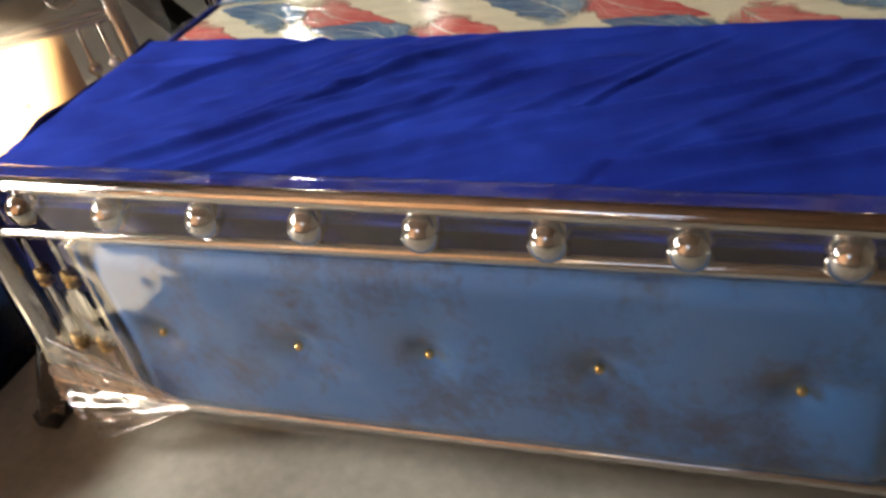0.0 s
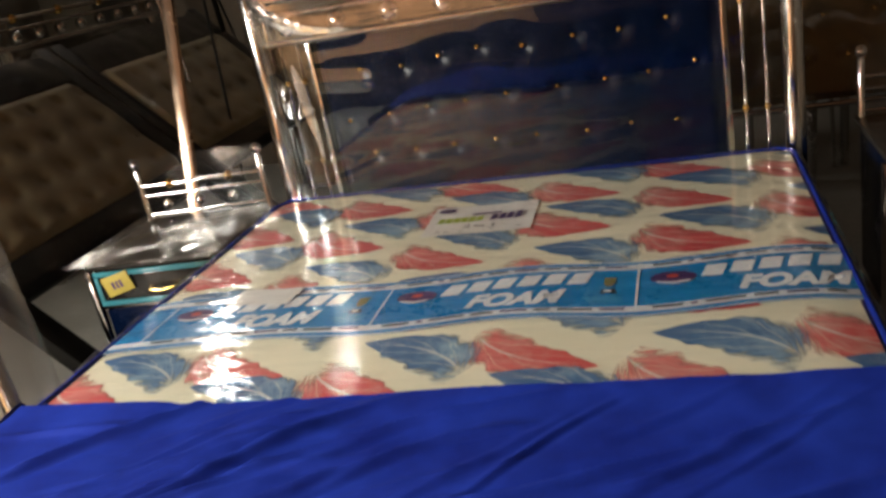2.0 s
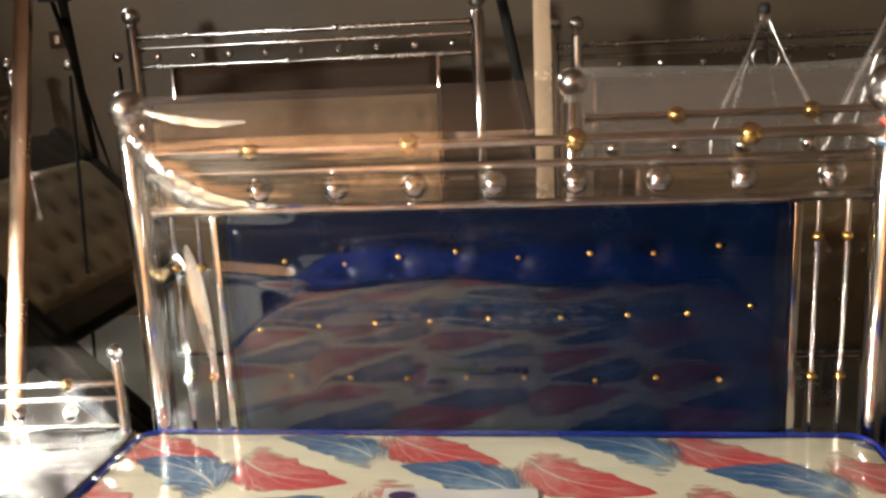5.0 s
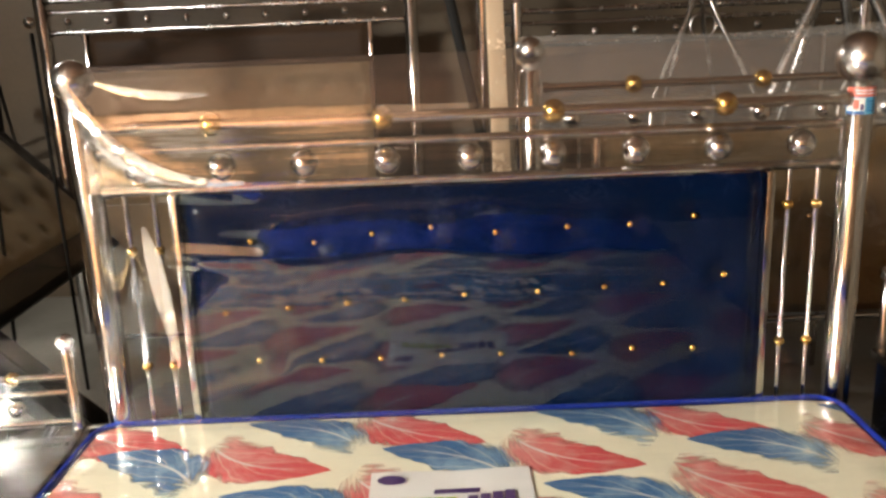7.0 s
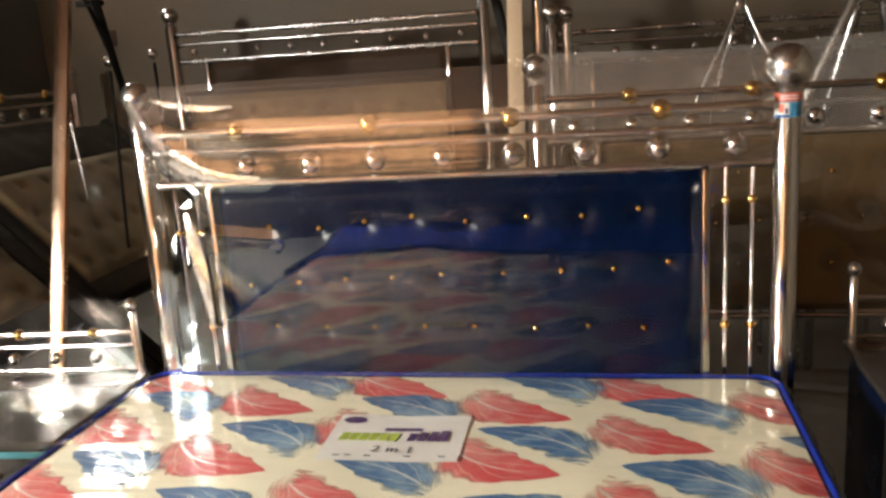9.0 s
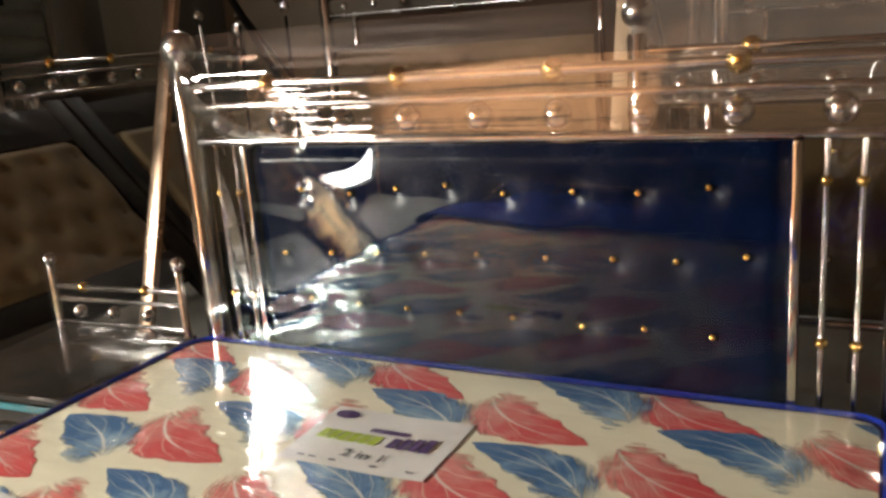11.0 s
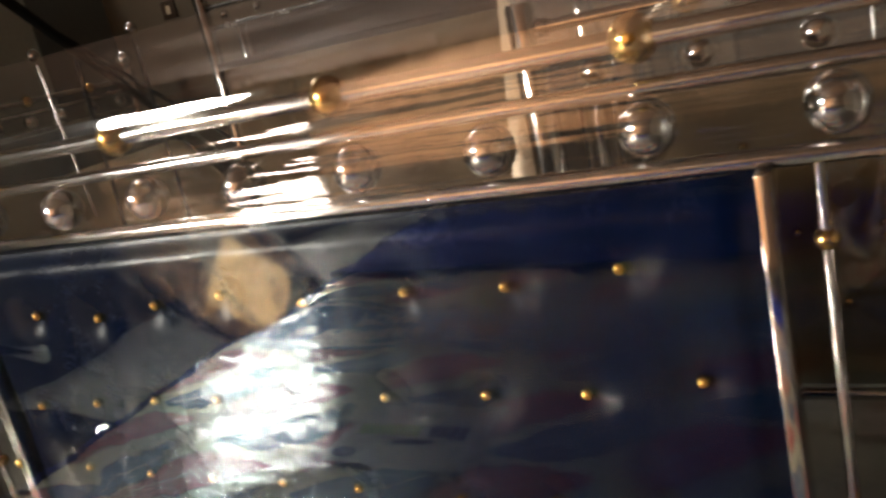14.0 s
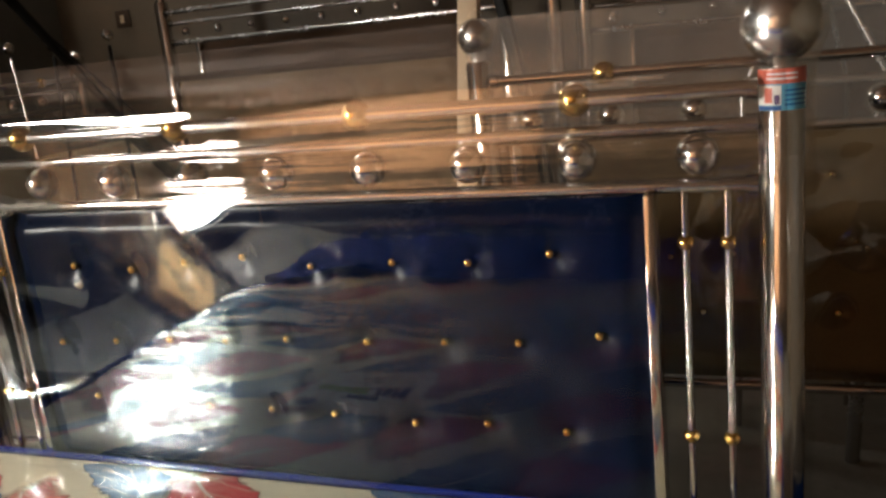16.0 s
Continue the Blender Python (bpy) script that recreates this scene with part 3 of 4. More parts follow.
def footboard(parent):
    y = FOOT
    for sx in (-1, 1):
        post = part("footboard_post", Geo().tube([(0.780 * sx, y, 0.565), (0.780 * sx, y, 0.30), (0.780 * sx, y, 0.118)], [0.026, 0.029, 0.029], 20), STEEL, parent)
        leg = part("leg", Geo().tube([(0.786 * sx, y, 0.235), (0.850 * sx, y, 0.125), (0.905 * sx, y, 0.026)], 0.031, 4), DULL_STEEL, post, "square steel leg")
        part("rubber_foot", Geo().box(0.905 * sx - 0.027, 0.905 * sx + 0.027, y - 0.026, y + 0.026, 0.0, 0.034, 0.005), RUBBER, leg)
    loop = [(-0.780, y, 0.535), (-0.775, y, 0.560), (-0.755, y, 0.574), (-0.720, y, 0.578), (0, y, 0.578), (0.720, y, 0.578), (0.755, y, 0.574), (0.775, y, 0.560), (0.780, y, 0.535)]
    part("footboard_top_rail", Geo().tube(loop, 0.0140, 18), STEEL, parent)
    def askew(geo):
        """The lower part of the footboard is welded a little out of level."""
        geo.v = [(x, q, z + x * (0.040 - 0.020 * min(1.2, max(0.0, (z - 0.13) / 0.37)))) for x, q, z in geo.v]
        return geo

    part("footboard_lower_rail", askew(rail(-0.755, 0.755, 0.499, 0.0105, y)), STEEL, parent)
    part("footboard_bottom_rail", askew(rail(-0.755, 0.755, 0.132, 0.0095, y)), STEEL, parent)
    for k in range(9):
        part("footboard_ball", BALL, STEEL, parent, at=(-0.672 + k * 0.168, y, 0.5355))
    spots = [(-0.501, 0.302), (-0.246, 0.305), (-0.026, 0.321), (0.220, 0.329), (0.470, 0.330)]
    g = askew(tufted(-0.594, 0.594, 0.140, 0.486, [(x, z - 0.03 * x) for x, z in spots], 0.024, -0.022, 0.016))
    # brighter blue than the headboard: light on the pad is part of its colour
    panel = part("footboard_panel", g, LIT_BLUE_PAD, parent, "scuffed navy leatherette panel with sunlight in its blue colour", at=(0, y, 0))
    for x, z in spots:
        part("footboard_button", BUTTON, GOLD, panel, at=(x, -0.010, z))
    for sx in (-1, 1):
        part("panel_edge_bar", askew(Geo().box(0.600 * sx - 0.007, 0.600 * sx + 0.007, y - 0.022, y + 0.018, 0.134, 0.494, 0.003)), STEEL, parent)
        for x, z in ((0.655, 0.396), (0.712, 0.396)):
            rod = part("footboard_spindle", Geo().tube([(x * sx, y, 0.13), (x * sx, y, 0.3), (x * sx, y, 0.492)], 0.0062, 12), STEEL, parent)
            part("bead", FOOT_BEAD, BRONZE, rod, at=(x * sx, y, z))
            part("bead", FOOT_BEAD, BRONZE, rod, at=(x * sx, y, 0.250))


bed = thing("steel_bed", "polished steel bed with navy buttoned headboard and gilt balls", "bed")
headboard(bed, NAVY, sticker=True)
footboard(bed)
for sx in (-1, 1):
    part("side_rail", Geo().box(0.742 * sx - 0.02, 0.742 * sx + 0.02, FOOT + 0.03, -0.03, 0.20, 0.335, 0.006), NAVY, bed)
for k in range(9):
    part("slat", Geo().box(-0.722, 0.722, -0.15 - k * 0.2 - 0.04, -0.15 - k * 0.2 + 0.04, 0.30, 0.322, 0.003), DARK_WOOD, bed)

# ---- the mattress ----
MX0, MX1, MY0, MY1, MZ0, MZ1 = -0.820, 0.766, -1.868, -0.031, 0.336, 0.529


def rounded_ring(x0, x1, y0, y1, r, n=8):
    out = []
    for cx, cy, a0 in ((x1 - r, y1 - r, 0), (x0 + r, y1 - r, 90), (x0 + r, y0 + r, 180), (x1 - r, y0 + r, 270)):
        out += [(cx + r * math.cos(radians(a0 + 90 * k / n)), cy + r * math.sin(radians(a0 + 90 * k / n))) for k in range(n + 1)]
    return out


def top_z(x, y):
    """Height of the mattress cover: slightly pillowed and uneven."""
    return MZ1 + 0.003 * noise.noise(Vector((x * 3.1, y * 3.1, 0.5))) - 0.006 * (hump(x - MX0, 0.05) + hump(x - MX1, 0.05) + hump(y - MY1, 0.05))


def mattress():
    m = thing("mattress", "cream foam mattress with red and blue feather print, on the bed", "mattress")
    nx, ny = 70, 84
    g = Geo().grid(nx, ny, lambda u, v: (lambda x, y: (x, y, top_z(x, y)))(MX0 + 0.012 + (MX1 - MX0 - 0.024) * u, MY0 + 0.012 + (MY1 - MY0 - 0.024) * v))
    part("cover_top", g, CREAM, m, "cream printed cover", fix=False)
    side = Geo()
    ring = rounded_ring(MX0, MX1, MY0, MY1, 0.05)
    n = len(ring)
    levels = [(0.0, 0.012), (0.004, 0.0), (0.02, -0.006), (0.10, -0.012), (0.17, -0.006), (0.186, 0.0), (0.189, 0.012)]
    vs = []
    for dz, inset in levels:
        for x, y in ring:
            vs.append((x - math.copysign(inset, x), y - math.copysign(inset, y + 0.95), MZ0 + dz))
    fs = [(i * n + k, i * n + (k + 1) % n, (i + 1) * n + (k + 1) % n, (i + 1) * n + k) for i in range(len(levels) - 1) for k in range(n)]
    fs += [tuple(range(n))[::-1]]
    side.add(vs, fs)
    part("side_border", side, HEM, m, "dark blue side border")
    tape = [(x, y, MZ1 - 0.004 + 0.0015 * math.sin(31 * x + 17 * y)) for x, y in rounded_ring(MX0, MX1, MY0, MY1, 0.05)]
    part("piping", Geo().tube(tape + tape[:1], 0.0058, 8), SHEET, m, "royal blue piping")
    return m


mat_thing = mattress()


def feather(name, mat, x, y, dx, dy, wide, seed):
    """A printed feather from its downy end at (x, y) to its tip."""
    rnd = random.Random(seed)
    n, c = 26, 8
    length = math.hypot(dx, dy)
    ax, ay = dx / length, dy / length
    g, uvs = Geo(), []
    bend, ph, plump = rnd.uniform(0.08, 0.15), rnd.uniform(0, 6), rnd.uniform(0.88, 1.14)
    for i in range(n + 1):
        s = i / n
        w = wide * plump * 1.72 * (s + 0.03) ** 0.38 * (1.001 - s) ** 0.86
        mid = -length * bend * math.sin(math.pi * s ** 0.85)
        for j in range(c + 1):
            v = j / c
            o = mid + w * (2 * v - 1) * (1 + 0.07 * math.sin(19 * s + ph + 2 * v) + 0.05 * math.sin(41 * s + 2 * ph)) - 0.12 * w
            px, py = x + ax * s * length - ay * o, y + ay * s * length + ax * o
            px, py = min(max(px, MX0 + 0.012), MX1 - 0.012), min(py, MY1 - 0.012)
            g.v.append((px, py, top_z(px, py) + (0.0012 if dx > 0 else 0.0020)))
            uvs.append((s, v))
    g.f = [(i * (c + 1) + j, i * (c + 1) + j + 1, (i + 1) * (c + 1) + j + 1, (i + 1) * (c + 1) + j) for i in range(n) for j in range(c)]
    me = g.mesh(name, mat, True, True)
    layer = me.uv_layers.new(name="UVMap")
    for loop in me.loops:
        layer.data[loop.index].uv = uvs[loop.vertex_index]
    if me.polygons[0].normal.z < 0:
        me.flip_normals()
    return part(name, me, mat, mat_thing)


def feathers():
    n = 0
    for i in range(6):
        for y in (-0.015, -0.275, -0.565, -0.870, -1.172) if i % 2 == 0 else (-0.135, -0.400, -0.708, -1.060):
            x = -0.862 + 0.298 * i + random.uniform(-0.008, 0.008)
            feather("red_feather", RED_FEATHER, x + 0.022, y - 0.010, 0.240 + random.uniform(-0.015, 0.015), -0.145 + random.uniform(-0.015, 0.015), 0.089, 10 + n)
            n += 1
        for y in (-0.185, -0.487, -0.790, -1.092) if i % 2 == 0 else (-0.055, -0.345, -0.645, -0.940, -1.222):
            x = -0.782 + 0.2945 * i + random.uniform(-0.008, 0.008)
            feather("blue_feather", BLUE_FEATHER, x + 0.242, y - 0.138, -0.236 + random.uniform(-0.012, 0.012), 0.134 + random.uniform(-0.014, 0.014), 0.085, 200 + n)
            n += 1


feathers()


# ---- printed band and papers on the mattress ----
def band_y(x):
    return -0.908 + 0.022 * x + 0.010 * math.sin(2 * math.pi * (x + 0.02) / 0.52) + 0.005 * math.sin(9.1 * x + 1) - 0.012 * hump(x + 0.8, 0.25)


def strip(x0, x1, lo, hi, lift, n=60):
    return Geo().grid(n, 3, lambda u, v: (lambda x: (x, band_y(x) + lo + (hi - lo) * v, top_z(x, band_y(x)) + lift))(x0 + (x1 - x0) * u))


def letters(text, x, y, width, height, lift, name, parent, shear=0.3, turn=0.0):
    cu = bpy.data.curves.new(name, "FONT")
    cu.body, cu.shear, cu.offset = text, shear, 0.05 if shear else 0.008
    tmp = new(name, cu)
    bpy.context.view_layer.update()
    me = bpy.data.meshes.new_from_object(tmp.evaluated_get(bpy.context.evaluated_depsgraph_get()))
    bpy.data.objects.remove(tmp)
    xs, ys = [q.co.x for q in me.vertices], [q.co.y for q in me.vertices]
    for q in me.vertices:
        q.co = (x + (q.co.x - min(xs)) / (max(xs) - min(xs)) * width, y + (q.co.y - min(ys)) / (max(ys) - min(ys)) * height, 0)
    return me


def lay(me, mat, name, parent, lift):
    """Lays a flat outline on the mattress."""
    for q in me.vertices:
        q.co.z = top_z(q.co.x, q.co.y) + lift
    me.materials.clear()
    me.materials.append(mat)
    return part(name, me, mat, parent)


def slab(pts, lift):
    g = Geo()
    g.add([(x, y, top_z(x, y) + lift) for x, y in pts], [tuple(range(len(pts)))])
    return g


def oval(cx, cy, rx, ry, lift, a0=0, a1=360, n=24):
    return slab([(cx + rx * math.cos(radians(a0 + (a1 - a0) * k / n)), cy + ry * math.sin(radians(a0 + (a1 - a0) * k / n))) for k in range(n)], lift)


def up(ob):
    if ob.data.polygons[0].normal.z < 0:
        ob.data.flip_normals()
    return ob


band = thing("printed_band", "blue printed plastic band across the mattress with white lettering", "label band")
part("band_film", strip(MX0 + 0.004, MX1 - 0.004, -0.130, 0.130, 0.0035), BAND, band, fix=False)
for lo, hi in ((-0.1295, -0.1255), (-0.112, -0.088), (0.088, 0.112), (0.1255, 0.1295)):
    part("edge_line", strip(MX0 + 0.006, MX1 - 0.006, lo, hi, 0.0045, 120), INK_WHITE, band, fix=False)
for k in range(-1, 2):
    px = -0.182 + 0.546 * k
    if px > MX0:
        up(part("panel_line", slab([(px - 0.006, band_y(px) - 0.115), (px - 0.002, band_y(px) - 0.115), (px + 0.002, band_y(px) + 0.115), (px - 0.002, band_y(px) + 0.115)], 0.006), INK_WHITE, band))
    bx = px + 0.028
    for j, run in enumerate((0.058, 0.012, 0.074, 0.044, 0.056, 0.034, 0.070, 0.048)):
        if MX0 + 0.02 < bx and bx + run < MX1 - 0.02:
            for yy in (-0.1045, 0.0955):
                part("print_bar", strip(bx, bx + run, yy, yy + 0.009, 0.0062, 4), INK_PURPLE if j % 3 == 1 else INK_BLACK, band, fix=False)
        bx += run + 0.014
    # the maker's name as plain slanted blocks
    for j in range(6):
        bx = px + 0.122 + j * 0.055
        if bx + 0.05 < MX1:
            cy = band_y(bx) + 0.018
            up(part("name_block", slab([(bx, cy), (bx + 0.041, cy), (bx + 0.055, cy + 0.055), (bx + 0.014, cy + 0.055)], 0.0052), INK_WHITE, band))
    if px + 0.39 < MX1:
        lay(letters("FOAM", px + 0.19, band_y(px + 0.3) - 0.074, 0.210, 0.064, 0, "lettering", band), INK_WHITE, "lettering", band, 0.0052)
    lx = px + 0.068
    up(part("badge", oval(lx, band_y(lx) + 0.03, 0.046, 0.030, 0.0052), INK_PURPLE, band))
    up(part("badge_sun", oval(lx, band_y(lx) + 0.034, 0.013, 0.009, 0.0062), INK_RED, band))
    up(part("badge_arc", slab([(lx - 0.034, band_y(lx) + 0.012), (lx, band_y(lx) + 0.003), (lx + 0.034, band_y(lx) + 0.012), (lx + 0.030, band_y(lx) + 0.004), (lx, band_y(lx) - 0.006), (lx - 0.030, band_y(lx) + 0.004)][::-1], 0.0068), INK_WHITE, band))
    tx = px + 0.485
    if tx < MX1 - 0.03:
        by = band_y(tx)
        up(part("cup_print", slab([(tx - 0.004, by + 0.006), (tx + 0.006, by + 0.006), (tx + 0.014, by + 0.024), (tx + 0.017, by + 0.050), (tx - 0.009, by + 0.050), (tx - 0.010, by + 0.024)], 0.0052), INK_GOLD, band))
        up(part("cup_foot", slab([(tx - 0.016, by - 0.026), (tx + 0.016, by - 0.026), (tx + 0.013, by - 0.006), (tx - 0.012, by - 0.006)], 0.0052), INK_BLACK, band))
        up(part("cup_plate", slab([(tx - 0.008, by - 0.022), (tx + 0.008, by - 0.022), (tx + 0.008, by - 0.012), (tx - 0.008, by - 0.012)], 0.0062), INK_WHITE, band))
        for j in range(3):
            cy = band_y(tx) - 0.045 - 0.011 * j
            up(part("print_bar", slab([(tx - 0.05 + 0.008 * j, cy), (tx + 0.03, cy), (tx + 0.03, cy + 0.005), (tx - 0.05 + 0.008 * j, cy + 0.005)], 0.0052), STICKER_BLUE, band))

card = thing("paper_label", "white printed paper label under the film on the mattress", "label")
CARD = ((-0.210, -0.296), (0.082, -0.288), (0.086, -0.505), (-0.208, -0.516))


def on_card(u, v):
    a = [CARD[0][i] * (1 - u) + CARD[1][i] * u for i in (0, 1)]
    b = [CARD[3][i] * (1 - u) + CARD[2][i] * u for i in (0, 1)]
    return a[0] * (1 - v) + b[0] * v, a[1] * (1 - v) + b[1] * v


part("sheet_of_paper", Geo().grid(16, 12, lambda u, v: (lambda p: (p[0], p[1], top_z(*p) + 0.0042 + 0.001 * math.sin(9 * u + 5 * v)))(on_card(u, v))), PAPER, card, fix=False)
for ob in card.children:
    ob.data.flip_normals()


def card_bar(name, u0, u1, v0, v1, mat, slant=0.0):
    up(part(name, slab([on_card(u0 - slant, v1), on_card(u1 - slant, v1), on_card(u1, v0), on_card(u0, v0)], 0.0068), mat, card))


cx, cy = on_card(0.13, 0.15)
up(part("badge", oval(cx, cy, 0.026, 0.017, 0.0068), INK_PURPLE, card))
card_bar("name_bar", 0.40, 0.68, 0.32, 0.39, INK_PURPLE, 0.01)
for k in range(6):
    card_bar("lime_block", 0.10 + 0.073 * k, 0.163 + 0.073 * k, 0.44, 0.60, INK_LIME, 0.01)
for k in range(4):
    card_bar("purple_block", 0.60 + 0.075 * k, 0.66 + 0.075 * k, 0.43 - 0.02 * k, 0.60, INK_PURPLE, 0.012)
tx, ty = on_card(0.37, 0.83)
lay(letters("2 in 1", tx, ty, 0.082, 0.027, 0, "lettering", card, 0.0), INK_BLACK, "lettering", card, 0.0068)
for u in (0.12, 0.2, 0.34, 0.62, 0.86):
    card_bar("print_bar", u, u + 0.05, 0.90, 0.925, INK_BLACK)

tape = Geo().grid(8, 4, lambda u, v: (lambda x, y: (x, y, top_z(x, y) + 0.008))(-0.600 + 0.165 * u + 0.012 * v, -0.868 + 0.085 * v - 0.012 * u))
solid("paper_scrap", tape, PAPER, "torn white paper scrap stuck on the blue band", "paper", fix=False)


# ---- the blue sheet over the foot of the bed ----
FOLDS = [(-0.62, -1.80, 0.62, 0.78, 0.013, 0.018), (-0.50, -1.83, 0.70, 0.62, 0.011, 0.014), (-0.30, -1.84, 0.70, 0.50, 0.011, 0.016),
         (-0.70, -1.55, 0.35, 0.9, 0.009, 0.018), (-0.05, -1.83, 0.8, 0.36, 0.010, 0.016), (0.25, -1.80, 0.8, 0.30, 0.009, 0.018),
         (-0.74, -1.42, 0.30, 0.25, 0.007, 0.014), (-0.35, -1.62, 0.6, 0.55, 0.008, 0.010), (0.0, -1.62, 0.7, 0.30, 0.007, 0.012)]


CREASES = []
for k in range(36):
    c = random.Random(70 + k)
    CREASES.append((c.uniform(-0.80, 0.35), c.uniform(-1.86, -1.42), radians(c.uniform(16, 46)), c.uniform(0.20, 0.65), c.uniform(0.0025, 0.0055), c.uniform(0.006, 0.011)))


def sheet_lift(x, y):
    h = 0.006 * noise.noise(Vector((x * 4, y * 5, 3.7))) + 0.0022 * noise.noise(Vector((x * 11 + y * 5, y * 22 - x * 9, 1.7))) + 0.001 * noise.noise(Vector((x * 30, y * 38, 4.7)))
    for fx, fy, run, rise, high, wide in FOLDS:
        ln = math.hypot(run, rise * run)
        ax, ay = run / ln, rise * run / ln
        s, o = (x - fx) * ax + (y - fy) * ay, -(x - fx) * ay + (y - fy) * ax
        o += 0.02 * math.sin(6 * s + fx * 9)
        if -0.1 < s < ln:
            fade = min(1, (s + 0.1) * 6, (ln - s) * 5)
            h += 1.5 * high * fade * hump(o, 0.75 * wide) - 0.5 * high * fade * hump(o - 1.7 * wide, wide)
    for cx, cy, turn, run, high, wide in CREASES:
        s, o = (x - cx) * math.cos(turn) + (y - cy) * math.sin(turn), -(x - cx) * math.sin(turn) + (y - cy) * math.cos(turn)
        if 0 < s < run and abs(o) < 0.06:
            o += 0.012 * math.sin(9 * s + cx * 20)
            h += high * math.sin(math.pi * s / run) * (hump(o, wide) - 0.45 * hump(o + 1.8 * wide, wide))
    return h


def bed_sheet():
    st = thing("bed_sheet", "rumpled royal blue cotton sheet over the foot of the mattress", "sheet")
    nx, ny = 280, 130

    def cloth(u, v):
        drop = 0.05
        s = MX0 - 0.012 - drop + (MX1 - MX0 + 0.024 + 2 * drop) * u
        y = -1.868 + 0.556 * v + (0.006 * math.sin(7 * s + 0.6) + 0.028 / (1 + math.exp(-(s - 0.25) * 9)) if v > 0.5 else 0) * (v - 0.5) * 2
        x, z = s, 0.0
        for edge, sg in ((MX0 - 0.012, -1), (MX1 + 0.012, 1)):
            over = (s - edge) * sg
            if over > 0:
                x = edge + sg * (0.004 + 0.006 * math.sin(17 * y + sg) ** 2)
                z = -over * (0.8 + 0.35 * math.sin(11 * y + 2))
        zz = MZ1 + 0.017 + z + (sheet_lift(x, y) if z == 0 else 0.0)
        if v < 0.05:
            zz -= 0.014 * (1 - v / 0.05)
        return (x, y, zz)

    part("cloth", Geo().grid(nx, ny, cloth), SHEET, st, fix=False)
    for sx, x0 in ((-1, MX0 - 0.017), (1, MX1 + 0.017)):
        hem = [(x0 + sx * 0.004 * math.sin(19 * y), y, MZ1 + 0.004 + 0.006 * math.sin(15 * y + 1) + 0.004 * math.sin(41 * y)) for y in [-1.862 + 0.0145 * k for k in range(40)]]
        part("hem", Geo().tube(hem, 0.0105, 8, 1.5), HEM, st, "dark rolled hem")


bed_sheet()


# ---- clear wrapping film ----
def seg_dist(x, z, a, b):
    px, pz, dx, dz = x - a[0], z - a[1], b[0] - a[0], b[1] - a[1]
    t = min(1, max(0, (px * dx + pz * dz) / (dx * dx + dz * dz)))
    return math.hypot(px - t * dx, pz - t * dz), t


SWEEP = [((-0.775, 1.25), (-0.70, 1.13)), ((-0.70, 1.13), (-0.60, 1.058)), ((-0.60, 1.058), (-0.44, 1.045))]


def head_film(u, v, z0, z1):
    x, z = -0.825 + 1.65 * u, z0 + (z1 - z0) * v
    y = -0.042 + 0.003 * noise.noise(Vector((x * 2.2, z * 3.0, 8.1))) + 0.0004 * noise.noise(Vector((x * 7, z * 12, 2.1)))
    d = min(seg_dist(x, z, p, q)[0] for p, q in SWEEP)
    y -= 0.005 * hump(d, 0.028) * hump(x + 0.70, 0.30)
    y -= 0.09 * max(0, z - 1.035) / (1 + math.exp((x + 0.42) * 22))
    y += 0.0016 * noise.noise(Vector((x * 2.0, z * 55, 3.3))) * min(1, max(0, z - 1.12) / 0.05)
    d, t = seg_dist(x, z, (-0.672, 0.62), (-0.664, 0.97))
    y -= 0.005 * hump(d, 0.030) * math.sin(math.pi * min(1, t * 0.9 + 0.1))
    d, t = seg_dist(x, z, (-0.60, 0.90), (-0.44, 0.885))
    y -= 0.003 * hump(d, 0.020)
    d, t = seg_dist(x, z, (-0.70, 0.53), (-0.42, 0.62))
    y -= 0.003 * hump(d, 0.03)
    y += 0.05 * max(0, (z - 1.17) / 0.11) ** 1.5
    y += 0.085 * (max(0, abs(x) - 0.765) / 0.06) ** 2
    return (x, y, z)


wrap = thing("plastic_wrap", "clear plastic film wrapped over the bed headboard", "plastic film")
part("lower_film", Geo().grid(240, 90, lambda u, v: head_film(u, v, 0.515, 1.033)), FILM_HEAD, wrap, fix=False)
part("upper_film", Geo().grid(300, 64, lambda u, v: head_film(u, v, 1.033, 1.28)), FILM_TOP, wrap, "streaky loose film", fix=False)


def film_crease(path, tilt, bow=2.6, wave=0.0012, n=60):
    """Several layers of film gathered along a path of (x, z, half the width), facing down by a slope."""
    def fn(u, v):
        k = u * (len(path) - 1)
        i = min(int(k), len(path) - 2)
        (xa, za, wa), (xb, zb, wb) = path[max(i - 1, 0)], path[i]
        (xc, zc, wc), (xd, zd, wd) = path[i + 1], path[min(i + 2, len(path) - 1)]
        f = k - i

        def glide(a, b, c, d):
            return b + 0.5 * f * (c - a + f * (2 * a - 5 * b + 4 * c - d + f * (3 * (b - c) + d - a)))

        x, z, w = glide(xa, xb, xc, xd), glide(za, zb, zc, zd), wb + (wc - wb) * f
        ln = math.hypot(xc - xb, zc - zb)
        o = (2 * v - 1) * w
        dx, dz = -(zc - zb) / ln * o, (xc - xb) / ln * o
        y = -0.054 - 0.03 * max(0, z - 1.03) - tilt * dz + bow * o * o + wave * noise.noise(Vector((x * 30, z * 30, 6.5)))
        return (x + dx, y, z + dz)

    return Geo().grid(n, 10, fn)


